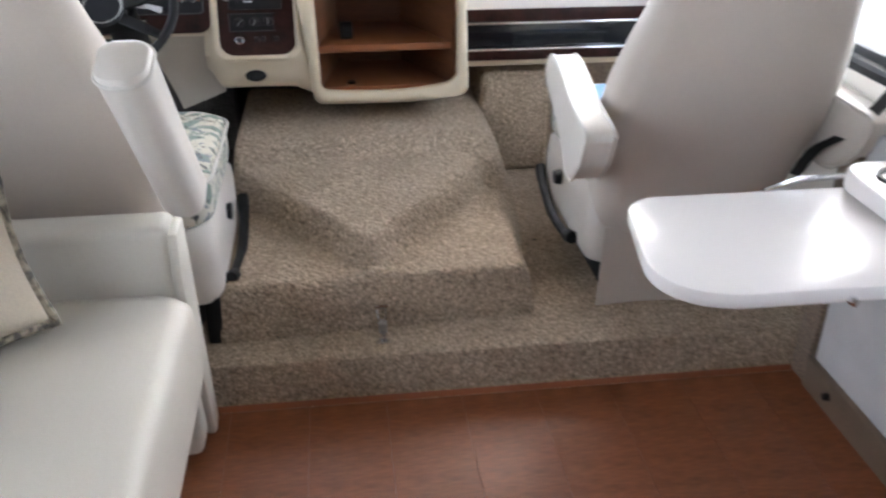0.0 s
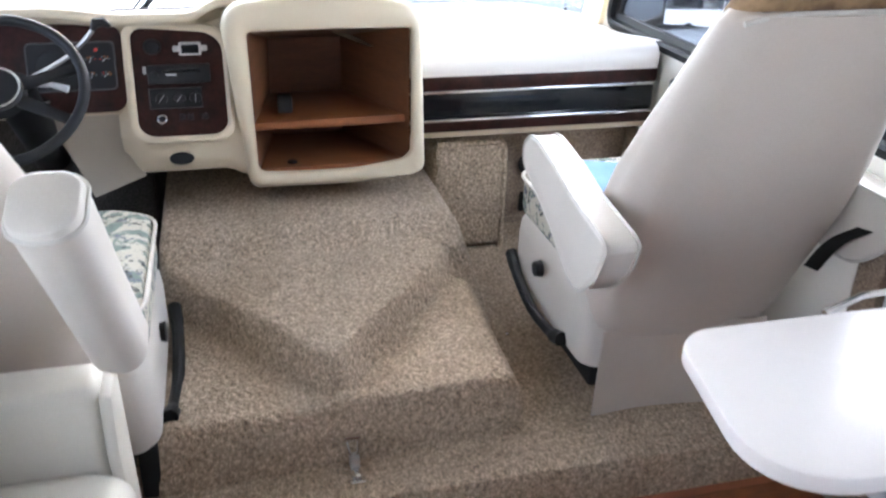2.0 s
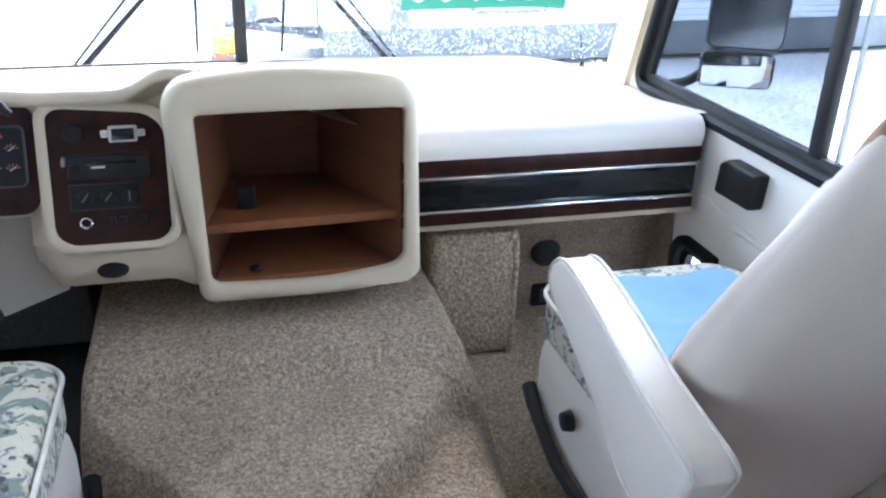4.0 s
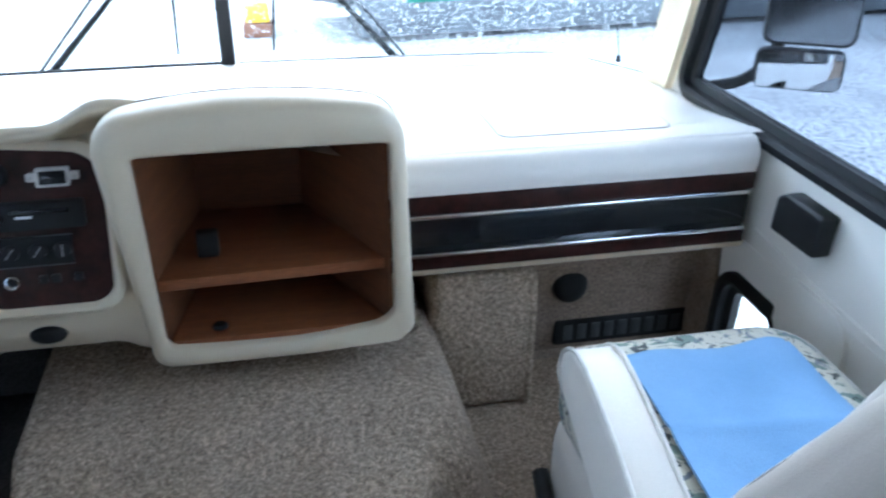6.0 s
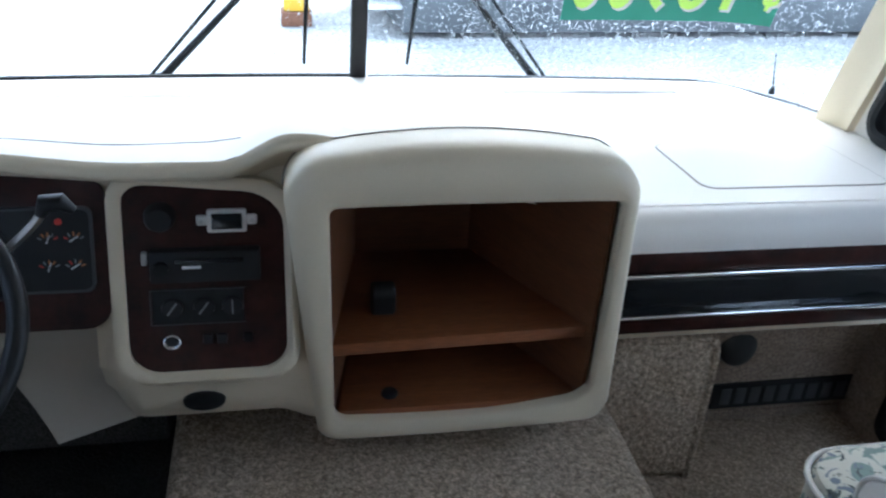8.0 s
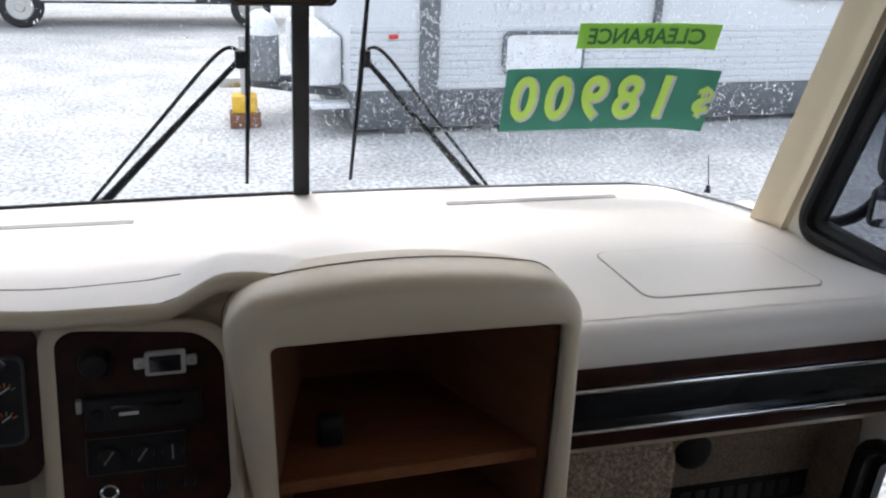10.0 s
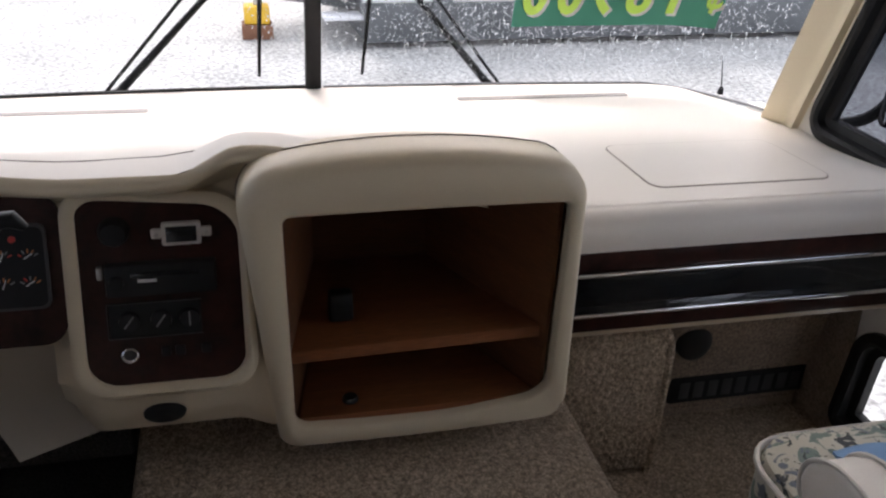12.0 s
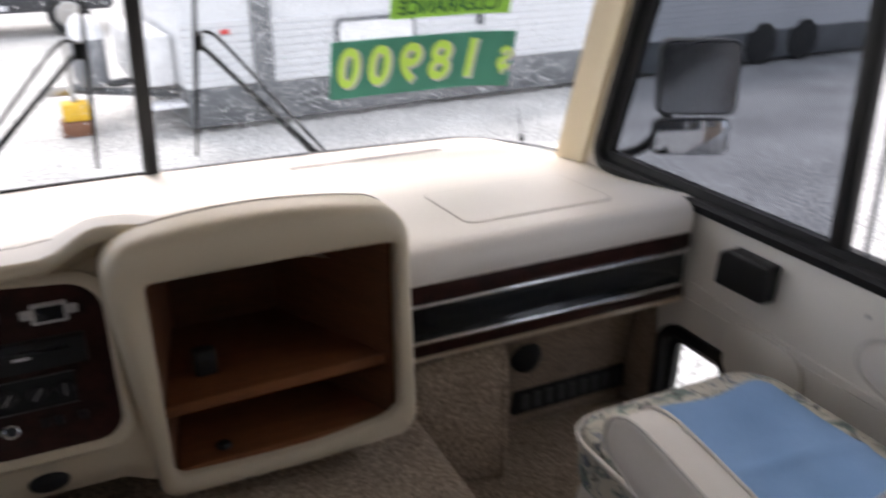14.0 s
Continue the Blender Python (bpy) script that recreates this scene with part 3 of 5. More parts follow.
# passenger side fascia, from the nose down
part("dash_nose", prism([(1.436, 0.786), (1.418, 0.783), (1.403, 0.772), (1.395, 0.752), (1.396, 0.730), (1.402, 0.712), (1.46, 0.712), (1.46, 0.780)], "x", 0.30, 1.088), DASH_TOP, dash, "padded vinyl nose", smooth=60)
part("upper_burl_strip", box(0.30, 1.094, 1.404, 1.46, 0.672, 0.711, 0.002), BURL, dash, "dark burl strip")
part("chrome_strip", box(0.30, 1.088, 1.397, 1.46, 0.6625, 0.6715, 0.0036, 4), CHROME, dash, "chrome strip")
part("black_panel", box(0.30, 1.09, 1.412, 1.46, 0.586, 0.662, 0.002), GLOSS, dash, "glossy black panel")
part("chrome_strip", box(0.30, 1.088, 1.399, 1.46, 0.5765, 0.5855, 0.0036, 4), CHROME, dash, "chrome strip")
part("lower_burl_strip", box(0.30, 1.09, 1.406, 1.46, 0.545, 0.576, 0.002), BURL, dash, "dark burl strip")
part("lower_lip", prism([(1.412, 0.544), (1.420, 0.526), (1.435, 0.520), (1.60, 0.520), (1.60, 0.544)], "x", 0.30, 1.10, 0.003), DASH, dash)
# glove hatch lid and defroster slots lie on the top
hx0, hx1 = 0.555, 0.940


def on_top(x, y):
    y0, _ = dash_front(x)
    yb = glass_y(x, 0.76) - 0.004
    return dash_top((x + 1.112) / 2.224, (y - y0) / (yb - y0))[2]


def lying(outline, lift, sink=0.01):
    return loft([[(x, y, on_top(x, y) - sink) for x, y in outline], [(x, y, on_top(x, y) + lift) for x, y in outline]])


outline = rrect(hx0, hx1, 1.498, 1.745, 0.03)
part("hatch_seam", lying(outline, 0.0012), SOFT_SEAM, dash)
part("hatch_lid", lying(rrect(hx0 + 0.003, hx1 - 0.003, 1.501, 1.742, 0.028), 0.002), DASH_TOP, dash, "flat vinyl hatch lid")
for a, b, y in ((0.335, 0.775, 2.110), (-0.72, -0.375, 2.075)):
    part("defroster_slot", lying(rrect(a, b, y - 0.012, y + 0.012, 0.006), 0.0015), shade("grey_slot", (0.30, 0.285, 0.27), 0.6, scale=20), dash, "grey defroster slot")
seam_pts = [(x / 20, 1.47 + 0.05 * math.sin(x / 20 * 4 + 1.2), 0) for x in range(-22, -4)]
part("top_seam", tube([(x, y, on_top(x, y) + 0.0003) for x, y, _ in seam_pts], 0.0009, 6), SEAM, dash)

# driver side body
part("gauge_body", prism([(1.318, 0.672), (1.302, 0.68), (1.386, 0.905), (1.70, 0.74), (1.70, 0.672)], "x", -1.11, -0.452, 0.004), DASH, dash, smooth=50)


def pod_loop(x):
    """Section of the radio pod in (y, z); its belly drops towards the cubby."""
    low = 0.513 - 0.022 * smooth01(-0.21, -0.15, x) + 0.055 * smooth01(-0.42, -0.462, x)
    fat = 0.018 * smooth01(-0.40, -0.462, x)
    return [(x, 1.312 + fat, low), (x, 1.296 + fat, low + 0.008), (x, 1.281 + fat, low + 0.05), (x, 1.274 + fat, 0.62), (x, 1.288 + fat, 0.66), (x, 1.320 + fat * 0.5, 0.75), (x, 1.376, 0.905), (x, 1.60, 0.80), (x, 1.60, low)]


part("radio_pod", loft([pod_loop(-0.462 + 0.318 * k / 24) for k in range(25)]), DASH, dash, "cream moulded pod", smooth=50)


def brow(u, v):
    x = -1.112 + 1.0 * u
    y0, z0 = dash_front(x)
    ps = [(y0, z0), (y0 - 0.012, z0 - 0.005), (y0 - 0.016, z0 - 0.014), (y0 - 0.010, z0 - 0.024), (y0 + 0.016, z0 - 0.034), (y0 + 0.030, z0 - 0.060)]
    return (x, *ps[round(v * 5)])


part("brow", grid(brow, 60, 5), DASH, dash, "rounded cream brow", smooth=70)


def panel_ring(outer, inner, y, proud):
    return loft([[(u, y + 0.004, v) for u, v in outer], [(u, y - proud * 0.6, v) for u, v in outer], [(u * 0.5 + a * 0.5, y - proud, v * 0.5 + b * 0.5) for (u, v), (a, b) in zip(outer, inner)], [(u, y - proud * 0.6, v) for u, v in inner], [(u, y + 0.004, v) for u, v in inner]], ring=True)


def skewed(pts):
    return [(u, v - 0.016 * smooth01(-0.42, -0.19, u) * smooth01(0.75, 0.88, v)) for u, v in pts]


radio_in = skewed(rrect(-0.414, -0.192, 0.592, 0.898, (0.055, 0.03, 0.045, 0.04)))
radio_out = skewed(rrect(-0.434, -0.174, 0.574, 0.918, (0.06, 0.045, 0.055, 0.05)))
part("radio_bezel", panel_ring(radio_out, radio_in, 1.325, 0.014), DASH, dash, smooth=60)
part("radio_panel", loft([[(u, 1.330, v) for u, v in radio_in], [(u, 1.3235, v) for u, v in radio_in]]), BURL, dash, "dark burl radio panel")
gauge_in = rrect(-1.04, -0.435, 0.668, 0.916, (0.045, 0.04, 0.03, 0.035))
part("gauge_panel", loft([[(u, 1.335, v) for u, v in gauge_in], [(u, 1.3255, v) for u, v in gauge_in]]), BURL, dash, "dark burl gauge panel")
Y0 = 1.3235
part("air_knob", lathe([(0.0, -0.018), (0.017, -0.017), (0.021, -0.010), (0.023, 0.004), (0.0, 0.004)], (-0.363, Y0, 0.845), "y"), BLACK, dash, "round black knob")
part("clock_frame", loft([[(u, y, v) for u, v in rrect(-0.2985, -0.2435, 0.8195, 0.8545, 0.004)] for y in (Y0 + 0.003, Y0 - 0.007)]), SILVER, dash, "silver clock frame")
part("clock_face", box(-0.2925, -0.2495, Y0 - 0.0085, Y0 - 0.006, 0.8245, 0.8495, 0.001), GLOSS, dash, "dark display")
for x in (-0.306, -0.236):
    part("clock_ear", box(x - 0.0075, x + 0.0075, Y0 - 0.005, Y0 + 0.003, 0.829, 0.845, 0.003), SILVER, dash)
    part("clock_screw", lathe([(0, -0.0075), (0.003, -0.007), (0.003, 0), (0, 0)], (x, Y0, 0.837), "y", 10), STEEL, dash)
stereo = part("car_stereo", box(-0.380, -0.226, Y0 - 0.012, Y0 + 0.01, 0.742, 0.794, 0.004), BLACK, dash, "black car stereo")
part("volume_knob", lathe([(0, -0.008), (0.010, -0.007), (0.011, 0.002), (0, 0.002)], (-0.364, Y0 - 0.012, 0.768), "y"), RUBBER, stereo)
part("tape_slot", box(-0.345, -0.250, Y0 - 0.0135, Y0 - 0.0115, 0.774, 0.782, 0.0005), GLOSS, stereo)
part("tape_label", box(-0.335, -0.309, Y0 - 0.0150, Y0 - 0.0118, 0.7665, 0.7705, 0.0004), PALE, stereo, "pale printed bar")
part("side_key", box(-0.391, -0.383, Y0 - 0.008, Y0 + 0.003, 0.770, 0.790, 0.002), STEEL, dash)
ctrl = part("heater_control", box(-0.380, -0.252, Y0 - 0.004, Y0 + 0.004, 0.672, 0.728, 0.003), RUBBER, dash, "black heater control plate")
for x in (-0.352, -0.308, -0.268):
    part("dial", lathe([(0, -0.007), (0.014, -0.006), (0.0155, 0.0), (0, 0.0)], (x, Y0 - 0.004, 0.700), "y"), BLACK, ctrl)
    part("pointer", moved(box(-0.0012, 0.0012, -0.001, 0.001, -0.011, 0.011), pose(x, Y0 - 0.0115, 0.701, 0, 0 if x > -0.28 else 35, 0)), DIM, ctrl, "grey pointer")
for x0, x1, z0, z1 in ((-0.382, -0.250, 0.7275, 0.7287), (-0.382, -0.250, 0.6713, 0.6725), (-0.3825, -0.3813, 0.672, 0.728)):
    part("outline", box(x0, x1, Y0 - 0.0052, Y0 - 0.0035, z0, z1), VENT, ctrl)
part("lighter_ring", lathe([(0.0125, 0.002), (0.0125, -0.005), (0.010, -0.006), (0.0085, -0.004), (0.0085, 0.002)], (-0.355, Y0, 0.643), "y"), CHROME, dash, "chrome lighter ring")
part("lighter", lathe([(0, -0.003), (0.0083, -0.002), (0.0083, 0.002), (0, 0.002)], (-0.355, Y0, 0.643), "y"), BLACK, dash)
for x in (-0.305, -0.285, -0.248):
    part("switch", box(x - 0.007, x + 0.007, Y0 - 0.004, Y0 + 0.002, 0.636, 0.652, 0.002), BLACK, dash)
part("vent_knob", moved(lathe([(0, -0.014), (0.020, -0.013), (0.028, -0.008), (0.030, 0.006), (0, 0.006)], (0, 0, 0), "y"), Matrix.Translation((-0.318, 1.284, 0.558)) @ Matrix.Diagonal((1.1, 1, 0.62, 1))), BLACK, dash, "oval black vent knob")
cluster = part("instrument_face", loft([[(u, y, v) for u, v in rrect(-0.66, -0.455, 0.732, 0.862, (0.012, 0.012, 0.012, 0.012))] for y in (1.328, 1.321)]), BLACK, dash, "black gauge cluster")
part("cluster_rim", panel_ring(rrect(-0.662, -0.453, 0.730, 0.864, 0.013), rrect(-0.658, -0.457, 0.734, 0.860, 0.012), 1.3215, 0.002), VENT, cluster)
for i, x in enumerate((-0.512, -0.478)):
    for j, z in enumerate((0.815, 0.772)):
        for k in range(5):
            part("gauge_tick", moved(box(-0.0009, 0.0009, -0.0008, 0.0008, -0.003, 0.003), pose(x + 0.012 * math.cos(0.5 + k * 0.54), 1.3198, z + 0.012 * math.sin(0.5 + k * 0.54) - 0.004, 0, 60 - k * 30, 0)), (RED, GREY, ORANGE, ORANGE, GREY)[(k + i + j) % 5], cluster)
        part("needle", moved(box(-0.0008, 0.0008, -0.0008, 0.0008, -0.007, 0.007), pose(x, 1.3195, z, 0, 20 + 35 * i, 0)), PALE, cluster)
part("warning_lamp", lathe([(0, -0.002), (0.005, -0.0015), (0.005, 0.001), (0, 0.001)], (-0.497, 1.3205, 0.842), "y", 12), RED, cluster)
part("speedometer", lathe([(0, -0.003), (0.040, -0.002), (0.044, 0.002), (0, 0.002)], (-0.60, 1.3205, 0.80), "y", 28), BLACK, cluster)

# the dash face leans back: all that sits in it follows
def leaned(p):
    z = 0.667 + (p.z - 0.643) * 0.845
    return Vector((p.x, p.y - 0.045 + 0.36 * (z - 0.66), z))


POD = ("gauge_panel", "instrument_face", "radio_bezel", "radio_panel", "air_knob", "clock_frame", "clock_face", "clock_ear", "clock_screw", "car_stereo", "side_key", "heater_control", "lighter_ring", "lighter", "switch")
for ob in dash.children:
    if ob.name.split(".")[0] in POD:
        for piece in (ob, *ob.children):
            for v in piece.data.vertices:
                v.co = leaned(v.co)

# knee panel and steering gear
knee = grid(lambda u, v: (-0.640 + 0.183 * u + (0.085 - 0.045 * u) * v, 1.326 + 0.030 * math.sin(v * 2.2) - 0.012 * u, 0.680 - 0.012 * (1 - u) - (0.185 + 0.045 * (1 - u)) * v), 12, 12, 0.004)
part("knee_panel", knee, CARD, dash, "loose cream knee panel")
part("knee_panel_hinge", box(-0.66, -0.452, 1.312, 1.332, 0.672, 0.684, 0.003), CARD, dash)
# Dark sheet added where the space under the dash is only shaded.
part("underdash_liner", box(-1.10, -0.43, 1.62, 1.70, 0.20, 0.67, 0.01), CARPET_DARK, dash, "dark sheet standing for the shade under the dash")
rooted(dash)

# open cubby in the middle of the dash
cubby = empty("dash_cubby", (0.08, 1.30, 0.46), "cream moulded open cubby with two oak-lined compartments", "cubby")


def face_y(z):
    return 1.245 + (0.885 - z) * 0.06


def lean_x(u, z, tl=0.047, tr=0.022):
    k = (0.955 - z) / 0.48
    f = (u + 0.197) / 0.51
    return u + k * (tl + (tr - tl) * f)


def outer_loop(back, grow, drop=0.0, squash=0.0):
    pts = rrect(-0.197 - grow, 0.316 + grow, 0.458 - grow, 0.948 + grow - drop, (0.055, 0.055, 0.03, 0.03), arch=0.03 * (1 - squash), sag=0.004)
    return [(lean_x(u, v), face_y(v) + back, v + 0.016 * smooth01(0.12, 0.33, u) * smooth01(0.6, 0.47, v)) for u, v in pts]


inner_pts = rrect(-0.131, 0.290, 0.506, 0.886, (0.012, 0.012, 0.022, 0.04), arch=0.002, sag=0.008)
inner_loop = [(u + (0.886 - v) * 0.02, v + 0.014 * smooth01(0.10, 0.30, u) * smooth01(0.6, 0.51, v)) for u, v in inner_pts]
mid = [(lean_x(u, v), v) for u, v in rrect(-0.178, 0.300, 0.476, 0.925, (0.05, 0.05, 0.028, 0.03), arch=0.028, sag=0.006)]
hump = []
for back, drop, grow in ((0.036, 0.006, 0.0), (0.070, 0.008, 0.0), (0.100, 0.013, 0.0), (0.150, 0.026, -0.001), (0.24, 0.052, -0.006), (0.36, 0.095, -0.02), (0.50, 0.155, -0.05), (0.62, 0.205, -0.09)):
    hump.append(outer_loop(back, grow, drop))
shell = [[(u, face_y(v) + 0.02, v) for u, v in inner_loop], [(u, face_y(v) + 0.004, v) for u, v in inner_loop], [(u - 0.004 if u < 0.08 else u + 0.004, face_y(v), v - 0.004 if v < 0.6 else v + 0.004) for u, v in inner_loop], [(u, face_y(v) - 0.002, v) for u, v in mid], outer_loop(0.006, -0.008, 0.008), outer_loop(0.016, -0.001, 0.008)] + hump
part("shell", loft(shell, cap_first=False), DASH, cubby, "cream moulded plastic surround", smooth=60)
line = [p for p in outer_loop(0.100, 0.0010, 0.013) if p[2] > 0.86]
line.sort(key=lambda p: p[0])
part("seam", tube(line, 0.0011, 6), SEAM, cubby, "thin dark seam")


def cavity(f, v):
    """Side walls of the lined well run together towards the back."""
    return -0.131 + 0.068 * f, 0.288 - 0.142 * f


def well(z0, z1):
    loops = []
    for f in (0.0, 0.04, 1.0):
        x0, x1 = cavity(f, 0)
        y = 1.262 + 0.325 * f
        loops.append([(u + (0.886 - v) * 0.02 * (1 - f), y + (0.886 - v) * 0.06 * (1 - f) + (0.012 if f == 0 else 0), v) for u, v in rrect(x0 - 0.001, x1 + 0.001, z0, z1 - 0.09 * f, 0.004)])
    return loft(loops, cap_first=False)


part("lining", well(0.500, 0.888), OAK_SHADED, cubby, "oak-veneer lining, darkened for the shade in the cubby")
shelf = loft([[(-0.126, 1.288, z), (0.292, 1.302, z), (0.152, 1.584, z), (-0.066, 1.584, z)] for z in (0.617, 0.639)])
part("shelf", bevelled(shelf, 0.002), OAK_SHELF, cubby, "oak shelf")
part("cubby_floor", loft([[(-0.116, 1.288, z), (0.288, 1.288, z), (0.15, 1.584, z), (-0.064, 1.584, z)] for z in (0.498, 0.5105)]), OAK_SHELF, cubby, "oak floor board")
rooted(cubby)
thing("power_socket", prism([(1.362, 0.639), (1.362, 0.675), (1.372, 0.689), (1.392, 0.689), (1.392, 0.639)], "x", -0.058, -0.018, 0.006, 3), BLACK, "small black power socket standing on the cubby shelf", "socket")
thing("rubber_plug", lathe([(0, 0.008), (0.011, 0.007), (0.014, 0.003), (0.014, 0), (0, 0)], (-0.03, 1.325, 0.5105)), BLACK, "round black plug on the cubby floor board", "plug")

# steering wheel and column
wheel = empty("steering_wheel", (-0.688, 1.12, 0.80), "black steering wheel with two slanted spokes on a dark column", "steering wheel")
tilt = pose(-0.688, 1.12, 0.80, -46)   # the wheel's own y axis looks up to the driver
ring_pts = [(0.185 * math.cos(a), 0, 0.185 * math.sin(a)) for a in (2 * math.pi * k / 56 for k in range(56))]
part("rim", moved(tube(ring_pts, 0.0125, 12, closed=True), tilt), BLACK, wheel, "black moulded rim", smooth=80)
part("hub", moved(lathe([(0, -0.016), (0.045, -0.013), (0.056, 0.0), (0.058, 0.03), (0.035, 0.05), (0, 0.05)], (0, 0, 0), "y"), tilt), BLACK, wheel, "black centre pad")
part("hub_ring", moved(tube([(0.05 * math.cos(a), -0.012, 0.05 * math.sin(a)) for a in (2 * math.pi * k / 36 for k in range(36))], 0.002, 6, closed=True), tilt), STEEL, wheel)
for ang in (18, 162, -28, 208):
    a = radians(ang)
    bm = prism([(0.045, -0.016), (0.178, -0.012), (0.178, 0.012), (0.045, 0.016)], "y", -0.004, 0.008, 0.004)
    part("spoke", moved(bm, tilt @ pose(0, 0.006, 0, 0, -ang, 0)), BLACK, wheel)
part("column", rod((-0.665, 1.16, 0.79), (-0.665, 1.46, 0.52), 0.048, 20, 0.006), RUBBER, wheel, "black column shroud")
part("turn_stalk", tube([(-0.64, 1.17, 0.80), (-0.58, 1.165, 0.795), (-0.545, 1.16, 0.785)], [0.006, 0.006, 0.009]), PALE, wheel, "pale indicator stalk")
part("gear_lever", tube(curve_points([(-0.64, 1.20, 0.80), (-0.55, 1.205, 0.845), (-0.492, 1.20, 0.895), (-0.475, 1.198, 0.918)]), 0.0055, 8), STEEL, wheel, "bright gear lever")
part("gear_knob", tube([(-0.479, 1.199, 0.912), (-0.470, 1.197, 0.928), (-0.452, 1.196, 0.930), (-0.438, 1.196, 0.918)], [0.006, 0.012, 0.011, 0.005], 12), BLACK, wheel, "grey shaped knob")
part("key", box(-0.600, -0.585, 1.135, 1.165, 0.745, 0.763, 0.004), CHROME, wheel, "silver key")
rooted(wheel)

# ---- seats ----
def captain_seat(cx, bx, lean, foot_y, cushion_y, label, side, arm_up):
    """A captain's chair on a pedestal. side: +1 when the inner armrest is on the -x side."""
    seat = empty("captain_chair", (cx, 0.8, CAB), label, "chair", "cab seats")
    inner = cx - side * 0.225
    y0, y1 = cushion_y
    part("pedestal", box(cx - 0.16, cx + 0.16, y0 + 0.10, y1 - 0.15, CAB, 0.29, 0.01), RUBBER, seat, "black steel pedestal")
    part("apron", cushion(cx - 0.232, cx + 0.232, y0, y1 - 0.02, 0.245, 0.45, 0.05, 0.0), VINYL, seat, "beige vinyl apron")
    part("seat", cushion(cx - 0.228, cx + 0.228, y0, y1, 0.44, 0.572, 0.075, 0.010), FLORAL, seat, "floral tapestry seat cushion")
    rim = rrect(cx - 0.232, cx + 0.232, y0, y1 + 0.003, 0.078)
    part("seat_piping", tube([(u, v, 0.545) for u, v in rim], 0.005, 8, closed=True), PIPING, seat, "pale vinyl piping")

    def back_y(z):
        return foot_y - (z - 0.35) * lean

    widths = ((0.335, 0.19), (0.36, 0.222), (0.45, 0.238), (0.56, 0.250), (0.66, 0.262), (0.77, 0.258), (0.87, 0.240), (0.97, 0.216), (1.04, 0.200), (1.075, 0.188), (1.092, 0.174))
    loops = []
    for z, hw in widths:
        thick = 0.135 - 0.045 * smooth01(0.6, 1.1, z)
        pts = rrect(bx - hw, bx + hw, 0, thick, (0.035, 0.035, 0.05, 0.05))
        loops.append([(u, back_y(z) + v - 0.02 * (1 - ((u - bx) / hw) ** 2) + 0.02, z) for u, v in pts])
    part("backrest", loft(loops), VINYL_TAN, seat, "tan-beige vinyl backrest", smooth=60)
    for s in (-1, 1):
        edge = []
        for z, hw in widths[1:]:
            thick = 0.135 - 0.045 * smooth01(0.6, 1.1, z)
            edge.append((bx + s * (hw - 0.013), back_y(z) + thick + 0.005, z))
        part("back_piping", tube(curve_points(edge, 3), 0.0035, 8), SEAM if s * side < 0 else PIPING, seat, "piped edge")
    top = [(bx + k / 10 * 0.180, back_y(1.09) + 0.018 + 0.004 * (k / 10) ** 2, 1.094 - 0.014 * (k / 10) ** 4) for k in range(-10, 11)]
    part("top_piping", tube(top, 0.005, 8), PIPING, seat, "pale piping")
    loops = []
    for z, hw in ((0.56, 0.17), (0.60, 0.205), (0.80, 0.218), (0.96, 0.196), (1.018, 0.184)):
        pts = rrect(bx - hw, bx + hw, 0.045, 0.125 - 0.012 * smooth01(0.9, 1.14, z), 0.03)
        loops.append([(u, back_y(z) + v + 0.012, z) for u, v in pts])
    part("back_cushion", loft(loops), VINYL, seat, "pale vinyl inner back", smooth=60)
    loops = []
    for z, hw in ((1.02, 0.168), (1.03, 0.172), (1.08, 0.168), (1.125, 0.154), (1.140, 0.125)):
        pts = rrect(bx - hw, bx + hw, 0.045, 0.125 - 0.012 * smooth01(0.9, 1.14, z), 0.03)
        loops.append([(u, back_y(z) + v + 0.012, z) for u, v in pts])
    part("head_panel", loft(loops), SUEDE, seat, "tan patterned suede head panel", smooth=60)
    # rear skirt
    sk = grid(lambda u, v: (bx - 0.21 + 0.40 * u if side > 0 else bx + 0.15 - 0.29 * u, foot_y + 0.01 + (0.012 if side > 0 else 0.075) * v + 0.01 * math.sin(u * 5), 0.36 - (0.36 - CAB - 0.003) * v), 10, 6, 0.004)
    part("skirt", sk, VINYL_TAN, seat, "hanging vinyl skirt")
    # armrests
    for s, up in ((-side, arm_up), (side, False)):
        ax = cx + s * (0.225 if up else 0.269) if s == -side else cx + s * 0.296
        hw = 0.034
        if not up:
            prof = [(0.262, 0.694), (0.268, 0.710), (0.30, 0.718), (0.45, 0.720), (0.62, 0.722), (0.78, 0.724), (0.835, 0.716), (0.868, 0.692), (0.876, 0.664), (0.862, 0.636), (0.80, 0.612), (0.62, 0.582), (0.47, 0.556), (0.40, 0.556), (0.352, 0.576), (0.29, 0.634)]
            shift = y1 - 1.07

            def splay(y):
                return ax + (s * (0.066 * smooth01(0.85, 0.26, y - shift) - 0.016) if s == -side else 0.0)

            bm = prism([(a + shift, b) for a, b in prof], "x", -hw, hw, 0.014, 3)
            for v in bm.verts:
                v.co.x += splay(v.co.y)
            arm = part("armrest", bm, VINYL, seat, "padded beige vinyl armrest")
            for e in (-1, 1):
                part("arm_piping", tube(curve_points([(splay(a + shift) + e * (hw - 0.004), a + shift, b) for a, b in prof], 3, True), 0.0035, 6, closed=True), PIPING, arm)
        else:
            a, b = Vector((ax - 0.004, 0.245, 0.600)), Vector((ax - 0.025, 0.010, 0.945))
            d = (b - a).normalized()
            loops = []
